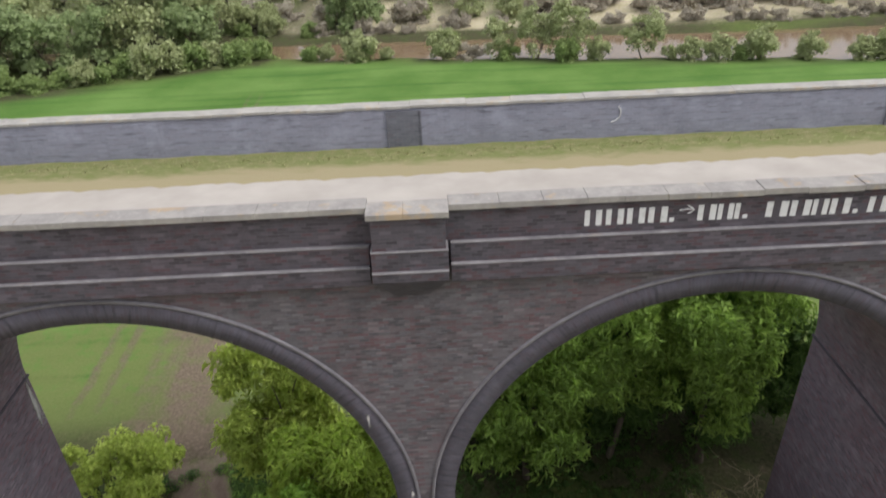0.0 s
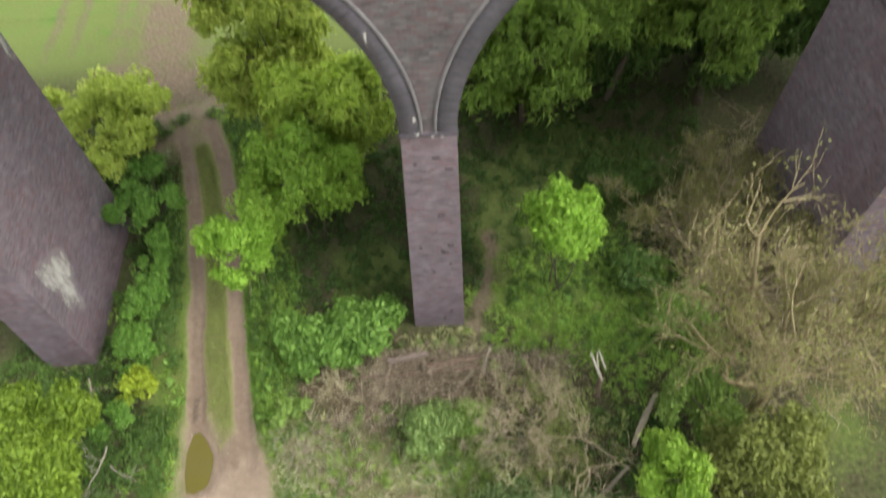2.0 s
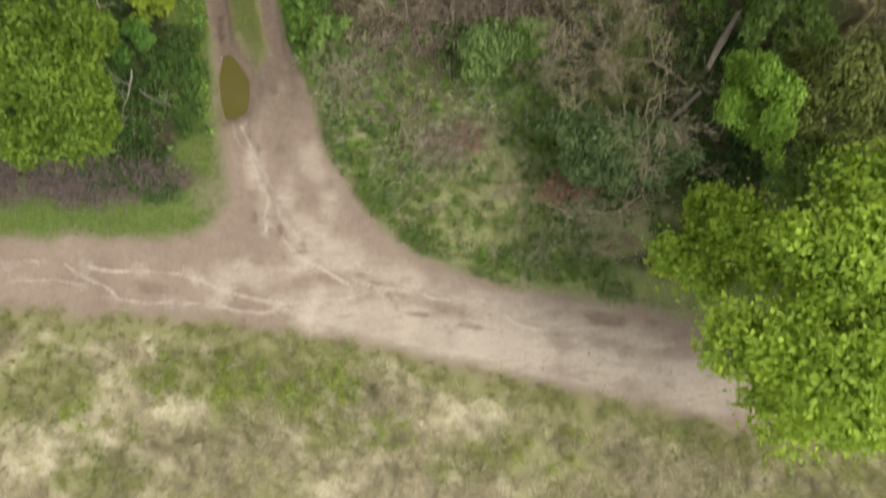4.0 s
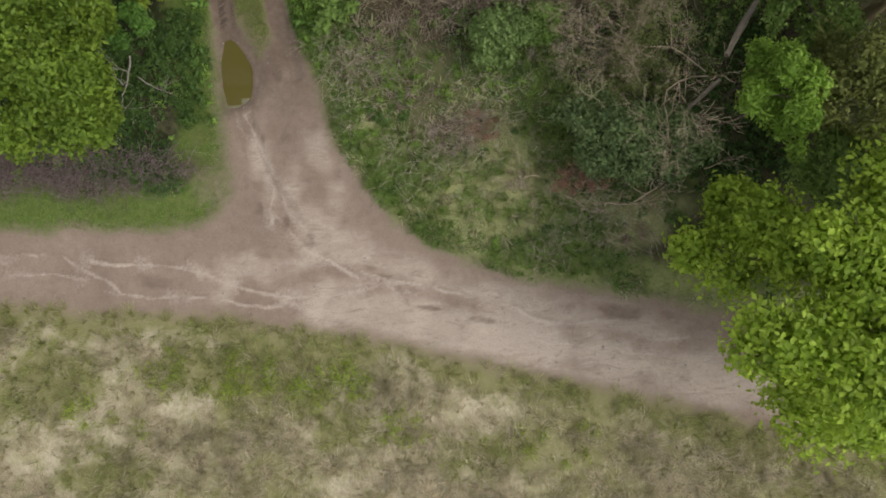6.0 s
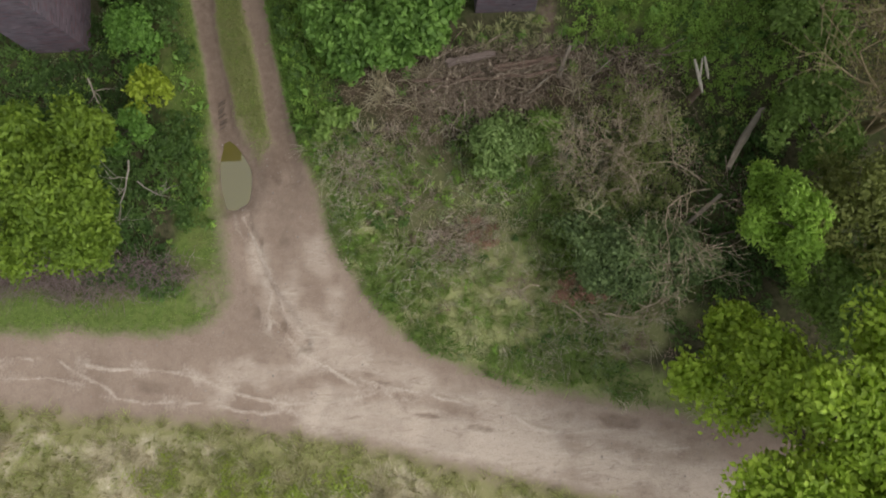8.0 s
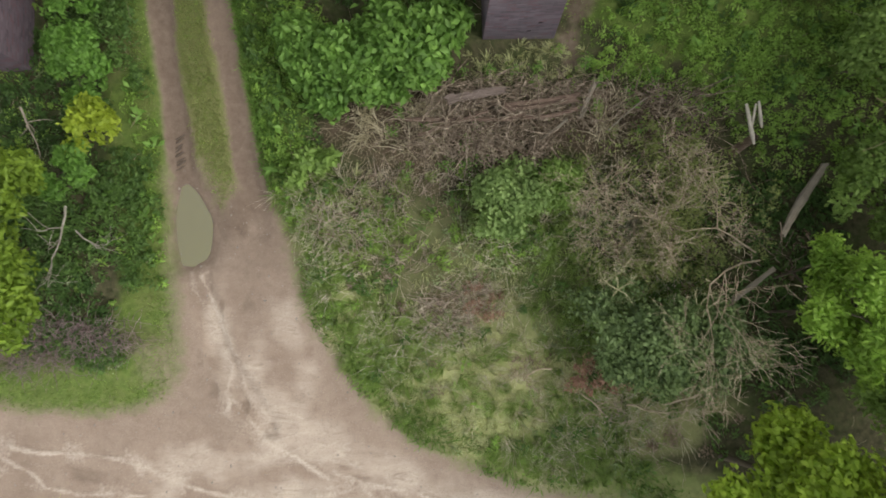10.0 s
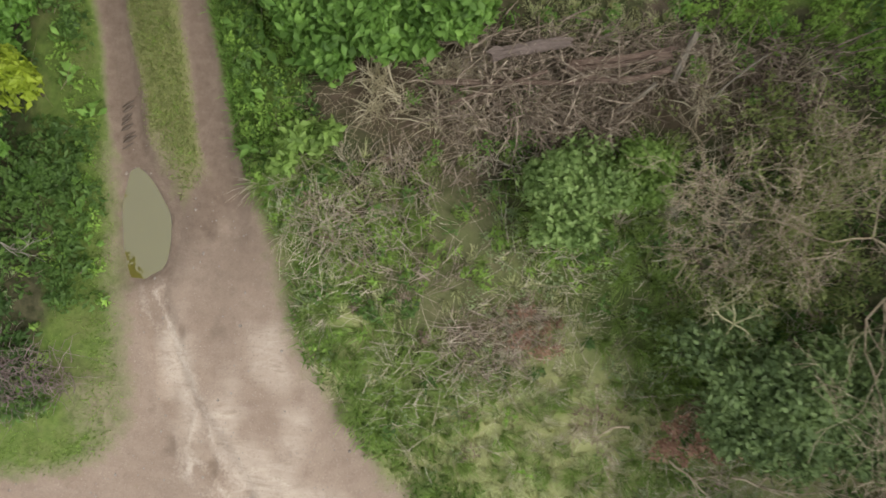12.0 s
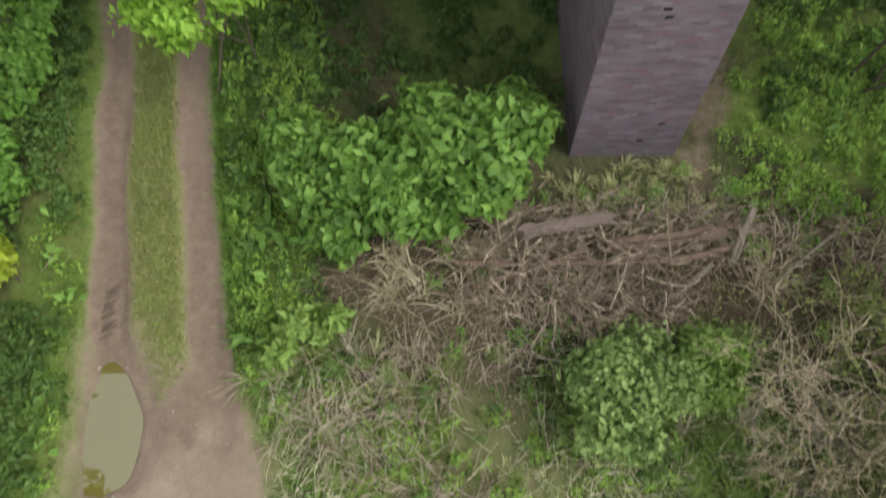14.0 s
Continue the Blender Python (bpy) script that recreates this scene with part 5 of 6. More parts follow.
def tuft_blades(c, each, h, w, lean=0.8, spread=0.16):
    """Tussocks of blades that fan outwards from the points c."""
    p = np.repeat(c, each, 0)
    n = len(p)
    a = rng.uniform(0, 2 * np.pi, n)
    b = np.repeat(rng.uniform(0, 2 * np.pi, len(c)), each)
    out = np.stack([0.6 * np.cos(a) + 0.6 * np.cos(b), 0.6 * np.sin(a) + 0.6 * np.sin(b), 0 * a], 1)
    p = p + out * rng.uniform(0, 1, (n, 1)) * spread
    H = (np.repeat(rng.uniform(0.55, 1.3, len(c)), each) * h * rng.uniform(0.6, 1.2, n))[:, None]
    q = rng.uniform(0.25, 1.0, (n, 1)) * lean
    up = np.array([0, 0, 1.0])
    mid = p + out * q * H * 0.4 + up * H * 0.6
    tip = p + out * q * H * 1.1 + up * H * (1.0 - 0.55 * q)
    side = np.stack([-np.sin(a), np.cos(a), 0 * a], 1) * (w * rng.uniform(0.6, 1.3, n))[:, None] * 0.5
    V = np.stack([p - side, p + side, mid + side * 0.8, mid - side * 0.8, tip], 1).reshape(-1, 3)
    b = np.arange(n)[:, None] * 5
    return V, np.concatenate([b + [0, 1, 2], b + [0, 2, 3], b + [3, 2, 4]], 1).reshape(-1, 3)


def bank(x, y):
    """The rough bank between the track, the path and the brush pile."""
    return wild(x, y) & (x > -7.0) & (y < -3.2)


def glade(x, y):
    return np.maximum(patch(x, y, 6.2, 0.3, 5.8, 3.0), 0.9 * patch(x, y, 7.6, -1.8, 3.0, 2.0))


def lush_edge(x, y):
    """The green strip between the east rut and the brush pile."""
    return smooth(-np.abs(x + 5.6 + 0.25 * (y + 2)), -1.5, -0.9) * (y > -4.6)


def clumpy(x, y, scale, seed, lo=-0.2, hi=0.35):
    return smooth(noise_xy(x, y, scale, seed), lo, hi)


def free(x, y):
    return wild(x, y) & ~in_pier(x, y)


# low leafy tussocks
L_DEEP = leaf_material("deep_green_leaves", (0.05, 0.105, 0.024), (0.105, 0.19, 0.045), (0.06, 0.12, 0.03))
L_FRESH = leaf_material("fresh_green_leaves", (0.175, 0.31, 0.055), (0.33, 0.51, 0.1), (0.215, 0.35, 0.065))
L_SAGE = leaf_material("grey_sage_leaves", (0.21, 0.28, 0.13), (0.37, 0.45, 0.225), (0.175, 0.245, 0.1))
strip_pale = lambda x, y: smooth(-line_dist(x, y, [(1.2, -0.6), (1.6, 0.6), (2.3, 2.4), (2.6, 6.0)]), -0.7, -0.3)
rest = lambda x, y: 1 - np.maximum(np.maximum(brown_zone(x, y), 0.9 * pale_grass_zone(x, y)), 0.9 * strip_pale(x, y))
west = lambda x, y: (x < -8.5) * smooth(edge(x, y), 0.15, 0.45)
BOX = (-18, 12, -12.5, 12)
for name, mat, n, each, wide, tall, size, chance, label in (
        ("nettles", L_NETTLE, 17000, 34, 0.2, 0.42, 0.11, lambda x, y: np.where(free(x, y), np.maximum.reduce([0.9 * west(x, y) * clumpy(x, y, 1.1, 121), 0.2 * lush_edge(x, y), 0.16 * bank(x, y) * clumpy(x, y, 1.3, 122)]) * rest(x, y), 0), "dense dark green nettles covering the bank"),
        ("ivy", L_DEEP, 17000, 30, 0.24, 0.28, 0.12, lambda x, y: np.where(free(x, y), np.maximum.reduce([0.85 * west(x, y) * clumpy(x, y, 0.9, 123, -0.3, 0.2), 0.2 * lush_edge(x, y) * clumpy(x, y, 1.5, 124), 0.12 * glade(x, y) * clumpy(x, y, 0.8, 125), 0.5 * (x > 1.6) * (y < -3.6) * (y > -8.8) * (x < 8), 0.35 * (y > 1) * (x > -7)]) * rest(x, y), 0), "dark ivy and dock leaves under the bushes"),
        ("glade_herbs", L_FRESH, 22000, 30, 0.17, 0.3, 0.085, lambda x, y: np.where(free(x, y), np.maximum.reduce([1.0 * glade(x, y) * (0.6 + 0.4 * clumpy(x, y, 1.2, 126)), 0.2 * west(x, y) * clumpy(x, y, 1.4, 127, 0.0, 0.4), 0.85 * lush_edge(x, y) * (0.5 + 0.5 * clumpy(x, y, 1.8, 128, -0.2, 0.3)), 0.22 * bank(x, y) * clumpy(x, y, 1.0, 129, 0.0, 0.3) * (x < 0.5)]) * rest(x, y), 0), "bright green herbs and young nettles"),
        ("cleavers", L_SAGE, 15000, 30, 0.19, 0.24, 0.065, lambda x, y: np.where(free(x, y), np.maximum.reduce([0.5 * bank(x, y) * clumpy(x, y, 1.2, 130, -0.1, 0.35) * (x < 3), 0.2 * west(x, y) * clumpy(x, y, 1.3, 131, 0.0, 0.4), 0.5 * patch(x, y, 2.6, -5.2, 2.6, 2.2), 0.6 * patch(x, y, 1.2, -9.1, 1.7, 1.3), 0.7 * patch(x, y, 0.9, -7.5, 1.1, 1.3)]) * rest(x, y), 0), "grey-green low weeds between dead stalks"),
        ("burdock", L_SHRUB, 3400, 14, 0.28, 0.4, 0.24, lambda x, y: np.where(free(x, y), np.maximum.reduce([0.42 * west(x, y) * clumpy(x, y, 1.2, 132, 0.0, 0.4) * (x > -12), 0.4 * lush_edge(x, y), 0.1 * glade(x, y)]) * rest(x, y), 0), "broad-leaved burdock and bramble among nettles")):
    c = scatter(n, *BOX, chance)
    stuff(name, leaf_domes(c, wide, tall, each, size), mat, label, "undergrowth")


def verge_chance(x, y):
    e = edge(x, y)
    p = np.where((e > 0.0) & (e < 1.1) & ~is_south(x, y), 0.75 * (1 - smooth(e, 0.4, 1.1)) * smooth(e, 0.0, 0.25), 0.0)
    p = np.maximum(p, np.where(lawn(x, y), 0.5 * smooth(e, 0.0, 0.6) * smooth(np.hypot(x + 9.2, y + 8.7), 0.8, 2.0) * (0.3 + 0.7 * clumpy(x, y, 1.6, 133)), 0))
    return np.maximum(p, 0.3 * glade(x, y) * ~in_pier(x, y))


p = scatter(330000, -19, 12, -13, 12, verge_chance)
tall = scatter(210000, -7.6, 5.0, -12.5, 4, lambda x, y: np.where((edge(x, y) > 0.04) & (x > -7.6) & ~strip_mid(x, y), 0.9 * (1 - smooth(edge(x, y) + 0.25 * noise_xy(x, y, 1.5, 66), 0.45, 1.1)) * np.where(y < -4, 0.4 * clumpy(x, y, 1.5, 135), 1.0) * ~is_south(x, y), 0))
stuff("tall_grass", blades(tall, 0.24, 0.026, 1.3), L_LUSH, "tall bright green grass edging the track", "grass")
strip_grass = scatter(90000, -10.5, -6.6, -4.6, 10, lambda x, y: np.where(strip_mid(x, y), smooth(edge(x, y), -0.12, 0.2) * smooth(y, -4.5, -2.2), 0))
stuff("track_grass", blades(strip_grass, 0.06, 0.018, 1.3), leaf_material("short_track_grass", (0.18, 0.225, 0.065), (0.3, 0.345, 0.11), (0.28, 0.27, 0.13)), "short worn grass between the wheel ruts", "grass")
stuff("grass", blades(p, 0.08, 0.018, 1.4), leaf_material("short_bright_grass", (0.13, 0.215, 0.04), (0.24, 0.35, 0.075), (0.22, 0.27, 0.08)), "bright green grass along the wheel tracks", "grass")

# tussocks on the bank
L_MEADOW = leaf_material("pale_meadow_grass", (0.38, 0.42, 0.19), (0.6, 0.63, 0.33), (0.55, 0.51, 0.3))
L_ROUGH = leaf_material("rough_green_grass", (0.145, 0.24, 0.05), (0.29, 0.41, 0.1), (0.25, 0.32, 0.095))
L_STRAW = leaf_material("bleached_straw", (0.46, 0.4, 0.29), (0.74, 0.67, 0.53), (0.52, 0.44, 0.33), 0.2)
for name, mat, n, each, h, w, lean, chance, label, cat in (
        ("meadow_grass", L_MEADOW, 8000, 40, 0.15, 0.016, 1.2, lambda x, y: np.where(free(x, y), 0.15 * bank(x, y) * clumpy(x, y, 1.1, 140, 0.0, 0.4) * (x < 0.5) + 0.9 * pale_grass_zone(x, y) + 0.8 * patch(x, y, 0.2, -0.6, 1.7, 0.6), 0), "yellowish green grass beside the dirt path", "grass"),
        ("rough_grass", L_ROUGH, 9000, 44, 0.3, 0.014, 1.1, lambda x, y: np.where(bank(x, y), (0.12 + 0.88 * clumpy(x, y, 1.2, 141, -0.15, 0.3)) * (x < 3.5), 0) * (1 - 0.8 * brown_zone(x, y)) * (1 - 0.7 * pale_grass_zone(x, y)), "rough green tussocks and weeds on the bank", "grass"),
        ("straw_tufts", L_STRAW, 3000, 30, 0.38, 0.009, 1.4, lambda x, y: np.where(bank(x, y) & (x < 4), 0.03 + 0.4 * clumpy(x, y, 1.3, 142, 0.2, 0.5) + 0.15 * brown_zone(x, y), 0), "bleached straw tufts among green weeds", "dead grass"),
        ("verge_straw", L_STRAW, 1500, 18, 0.2, 0.012, 1.7, lambda x, y: np.where((edge(x, y) > 0.0) & (edge(x, y) < 0.55) & (x > -7) & (y < -3.4) & ~is_south(x, y), 0.55 * clumpy(x, y, 1.6, 143, -0.2, 0.3), 0), "pale trampled straw along the rim of the dirt", "dead grass")):
    c = scatter(n, -8, 9, -12.5, 0.4, chance)
    stuff(name, tuft_blades(c, each, h, w, lean), mat, label, cat)

c = scatter(1700, 0.6, 6.2, -6.6, -1.6, lambda x, y: np.maximum(patch(x, y, 3.2, -4.3, 2.8, 2.0), 0.6 * patch(x, y, 2.5, -2.2, 2.4, 0.6)) * (0.15 + 0.85 * clumpy(x, y, 1.6, 145, 0.0, 0.4)))
c[:, 2] += rng.uniform(0.3, 1.5, len(c)) * smooth(c[:, 0], 0.2, 2.5)
stuff("bramble_sprays", leaf_domes(c, 0.22, 0.2, 26, 0.075), leaf_material("olive_bramble_leaves", (0.15, 0.2, 0.06), (0.28, 0.34, 0.1), (0.2, 0.22, 0.09)), "olive bramble sprays growing through dead canes", "undergrowth")

# long straws that lie across the grass
p = scatter(5200, -6.5, 4, -10.5, -3.2, lambda x, y: np.where(bank(x, y), (0.08 + 0.6 * clumpy(x, y, 1.4, 144, 0.0, 0.4)) * (1 - 0.8 * pale_grass_zone(x, y)), 0))
p[:, 2] += rng.uniform(0.12, 0.4, len(p))
a = rng.normal(size=len(p)) * 0.7 + 0.25 + (rng.uniform(0, 1, len(p)) < 0.35) * 1.5
d = np.stack([np.cos(a), np.sin(a), 0.15 * rng.normal(size=len(p))], 1)
stuff("fallen_straws", tubes(twig_paths(p, d, rng.uniform(0.25, 0.85, len(p)), 5, 0.16, 0.05), np.linspace(1, 0.4, 5)[None] * rng.uniform(0.004, 0.008, len(p))[:, None], 3), bark_material("bleached_straws", (0.4, 0.34, 0.25), (0.74, 0.67, 0.53)), "long bleached straws lying across the bank", "dead stalks")

# withered clumps and upright stems in loose patches on the bank
c = scatter(420, -6.5, 7, -10.5, -2.8, lambda x, y: np.where(bank(x, y), 0.1 + 0.8 * brown_zone(x, y), 0))
stuff("dead_clumps", leaf_domes(c, 0.24, 0.3, 60, 0.07, 0.4), leaf_material("withered_leaves", (0.17, 0.115, 0.085), (0.38, 0.29, 0.22), (0.28, 0.19, 0.14)), "withered brown weed clumps", "undergrowth")
RED_LITTER = lambda x, y: np.maximum(patch(x, y, 1.55, -8.45, 0.85, 0.45), 0.7 * patch(x, y, -1.1, -6.6, 0.5, 0.5))
c = scatter(500, -2, 3, -9.2, -5.8, lambda x, y: 0.8 * RED_LITTER(x, y))
c[:, 2] += np.where(c[:, 0] > 0.3, 0.75, 0.2)
stuff("red_litter", leaf_domes(c, 0.16, 0.12, 40, 0.07, 0.5), leaf_material("rusty_dead_leaves", (0.2, 0.105, 0.07), (0.42, 0.26, 0.18), (0.34, 0.2, 0.14)), "rusty dead leaves caught on low branches", "undergrowth")
p = scatter(9000, -6.2, 0.5, -8.0, -2.8, lambda x, y: np.where(wild(x, y), np.maximum.reduce([patch(x, y, -4.3, -4.65, 1.3, 0.55), patch(x, y, -2.0, -6.9, 0.8, 0.7), 0.8 * patch(x, y, -1.2, -6.6, 0.7, 0.5), 0.6 * patch(x, y, -3.2, -5.5, 0.9, 0.4), 0.7 * patch(x, y, -3.2, -3.6, 1.4, 0.5)]), 0))
stuff("withered_stems", blades(p, 0.5, 0.016, 1.4), leaf_material("withered_stem_blades", (0.3, 0.23, 0.19), (0.6, 0.5, 0.43), (0.42, 0.33, 0.28), 0.2), "pinkish-tan withered stems among green weeds", "dead stalks")

# the dry meadow south of the path
south_free = lambda x, y: is_south(x, y) & (edge(x, y) > 0.05)
green_meadow = lambda x, y: np.maximum.reduce([patch(x, y, cx, cy, rx_, ry_) for cx, cy, rx_, ry_ in MEADOW_GREEN])
c = scatter(13000, -20, 14, -21, -11, lambda x, y: np.where(south_free(x, y), (0.25 + 0.65 * clumpy(x, y, 0.9, 33, -0.3, 0.3)) * (1 - 0.75 * green_meadow(x, y)) * smooth(edge(x, y), 0.5, 1.2), 0) * np.where(y < -18, 0.5, 1))
stuff("dry_grass", tuft_blades(c, 26, 0.3, 0.014, 1.5, 0.3), L_DRY, "pale dry tussock grass beside the path", "grass")
c = scatter(9000, -20, 14, -21, -11, lambda x, y: np.where(south_free(x, y), 0.05 + 0.1 * clumpy(x, y, 0.9, 35, -0.05, 0.45) + 0.8 * green_meadow(x, y) + 0.55 * (1 - smooth(edge(x, y), 0.5, 1.2)) + 0.3 * smooth(x, 3, 7), 0) * np.where(y < -18, 0.5, 1))
stuff("tussock_grass", tuft_blades(c, 26, 0.24, 0.014, 1.2, 0.26), leaf_material("olive_tussock", (0.27, 0.305, 0.1), (0.43, 0.46, 0.17), (0.48, 0.45, 0.23)), "yellow-green tussocks in the dry meadow", "grass")

# dead stalks lying in the undergrowth
def stalk_chance(x, y):
    return np.where(wild(x, y) & ~in_pier(x, y) & (x > -6.3), 0.035 + 0.75 * brown_zone(x, y), 0.05 * wild(x, y))


p = scatter(22000, -16, 11, -11.5, 2, stalk_chance)
p[:, 2] += rng.uniform(0.02, 0.3, len(p)) * (0.5 + brown_zone(p[:, 0], p[:, 1]))
d = rng.normal(size=p.shape) * np.array([1, 1, 0.25]) + np.array([0.0, 0, 0.25])
L = rng.uniform(0.2, 0.75, len(p))
stuff("dead_stalks", tubes(twig_paths(p, d, L, 4, 0.3, 0.1), np.linspace(1, 0.4, 4)[None] * rng.uniform(0.004, 0.009, len(p))[:, None], 3), bark_material("straw_stalks", (0.25, 0.2, 0.13), (0.55, 0.48, 0.36)), "bleached dead stalks among the weeds", "dead stalks")

# brown bramble stems along the west lawn
p = scatter(4200, -17, -9.6, -8.2, -6.2, lambda x, y: patch(x, y, -13.4, -7.25, 4.0, 0.75))
p[:, 2] += rng.uniform(0.0, 0.35, len(p))
d = rng.normal(size=p.shape) * np.array([1, 1, 0.4]) + np.array([0, 0, 0.5])
stuff("bramble_stems", tubes(twig_paths(p, d, rng.uniform(0.3, 0.8, len(p)), 5, 0.4, 0.12), np.linspace(1, 0.4, 5)[None] * rng.uniform(0.004, 0.009, len(p))[:, None], 3), bark_material("purple_brown_stems", (0.19, 0.14, 0.135), (0.4, 0.32, 0.3)), "leafless purple-brown bramble stems", "dead stalks")

# weeds at the foot of the far parapet
p = np.stack([rng.uniform(-25, 25, 14000), np.maximum(6.45 - np.abs(rng.normal(size=14000)) * 0.3, 5.5), np.full(14000, 17.93)], 1)
stuff("verge_weeds", blades(p, 0.08, 0.05, 1.8), leaf_material("verge_weed_blades", (0.3, 0.31, 0.13), (0.36, 0.36, 0.17), (0.38, 0.34, 0.2), 0.2, True), "short weeds along the foot of the parapet", "grass")

# bright herbs in the dry meadow
c = np.concatenate([scatter(n_, cx - 1.2, cx + 1.2, cy - 0.7, cy + 0.6, lambda x, y: np.where(edge(x, y) > 0.3, 0.8, 0)) for n_, cx, cy in ((26, -8.9, -13.5), (34, -6.1, -13.9), (14, -10.6, -13.3), (12, -3.6, -15.2), (10, -12.6, -14.6), (12, 0.5, -16.2))])
p = np.repeat(c, 80, 0)
o = rng.normal(size=p.shape)
o[:, 2] = np.abs(o[:, 2])
o /= np.linalg.norm(o, axis=1, keepdims=True)
p = p + o * rng.uniform(0.05, 0.32, (len(p), 1))
stuff("meadow_herbs", leaf_cards(p, o + rng.normal(size=o.shape) * 0.5 + [0, 0, 0.6], 0.09, 0.35, 0.25, o), leaf_material("yellow_herb_leaves", (0.27, 0.38, 0.05), (0.42, 0.53, 0.09), (0.4, 0.42, 0.08)), "yellow-green herbs in the dry meadow", "undergrowth")

# pebbles on the path
p = scatter(9000, -18, 10, -16.5, -2.5, lambda x, y: np.where(signed(x, y, DIRT) < -0.05, 0.5, 0))
s = rng.uniform(0.006, 0.022, len(p)) * rng.choice([1, 1, 1, 1.8], len(p))
octa = np.array([(1, 0, 0), (0, 1, 0), (-1, 0, 0), (0, -1, 0), (0, 0, 0.7), (0, 0, -0.7)])
V = p[:, None] + octa[None] * s[:, None, None] * rng.uniform(0.6, 1.3, (len(p), 6, 1))
of = np.array([(0, 1, 4), (1, 2, 4), (2, 3, 4), (3, 0, 4), (1, 0, 5), (2, 1, 5), (3, 2, 5), (0, 3, 5)])
stuff("pebbles", (V.reshape(-1, 3), (np.arange(len(p))[:, None, None] * 6 + of[None]).reshape(-1, 3)), stone_material("pale_pebble", (0.36, 0.31, 0.27), (0.22, 0.19, 0.17), (0.6, 0.56, 0.52), 0.0), "small pale stones on the dirt path", "pebbles")

# ---- brush pile and logs ----
p = scatter(9000, -5, 5, -4.4, -0.4, lambda x, y: np.maximum(patch(x, y, -1.2, -2.2, 2.25, 1.2), 0.7 * patch(x, y, 2.6, -1.9, 2.3, 0.7)) * (0.25 + 0.75 * smooth(noise_xy(x, y, 2.4, 83), -0.3, 0.4)))
pile = np.maximum(patch(p[:, 0], p[:, 1], -1.2, -2.1, 3.0, 1.3), 0.5)
p[:, 2] += pile * rng.uniform(0.05, 1.0, len(p))
over = scatter(420, -2.6, 2.0, -2.5, -1.25, lambda x, y: 0.55 + 0 * x)
over[:, 2] += rng.uniform(0.85, 1.12, len(over))
p = np.concatenate([p, over])
fan = np.where(p[:, 1] > -1.7, 0.35, 1.0)[:, None]
d = rng.normal(size=p.shape) * np.array([1, 1, 0.22]) * np.concatenate([np.ones((len(p), 1)), fan, np.ones((len(p), 1))], 1) + np.array([0.1, 0, 0])
stuff("brush_pile", tubes(twig_paths(p, d, rng.uniform(0.25, 1.1, len(p)), 6, 0.14, 0.03), np.linspace(1, 0.35, 6)[None] * rng.choice([0.005, 0.007, 0.01, 0.019], len(p))[:, None], 4), B_TWIG, "tangled heap of dead grey-brown branches", "brush pile")


p = scatter(240, -4.6, 4.4, -3.4, -0.9, lambda x, y: 0.6 * np.maximum(patch(x, y, -2.4, -2.2, 1.9, 0.9), 0.6 * patch(x, y, 1.2, -2.0, 2.6, 0.6)))
p = np.repeat(p, 30, 0)
p[:, :2] += rng.normal(size=(len(p), 2)) * 0.1
p[:, 2] += 0.25
stuff("straw_fans", blades(p, 0.5, 0.02, 1.9), L_DRY, "pale straw lying over dead branches", "dead grass")
c = scatter(90, -4.0, 4.6, -3.6, -0.6, lambda x, y: 0.5 * np.ones_like(x))
p = np.repeat(c, 40, 0)
o = rng.normal(size=p.shape)
o[:, 2] = np.abs(o[:, 2])
o /= np.linalg.norm(o, axis=1, keepdims=True)
p = p + o * 0.25 * rng.uniform(0.3, 1, (len(p), 1)) + [0, 0, 0.35]
stuff("bramble_shoots", leaf_cards(p, o + [0, 0, 0.8], 0.09, 0.4, 0.25, o), L_MID, "green shoots growing through the brush pile", "undergrowth")


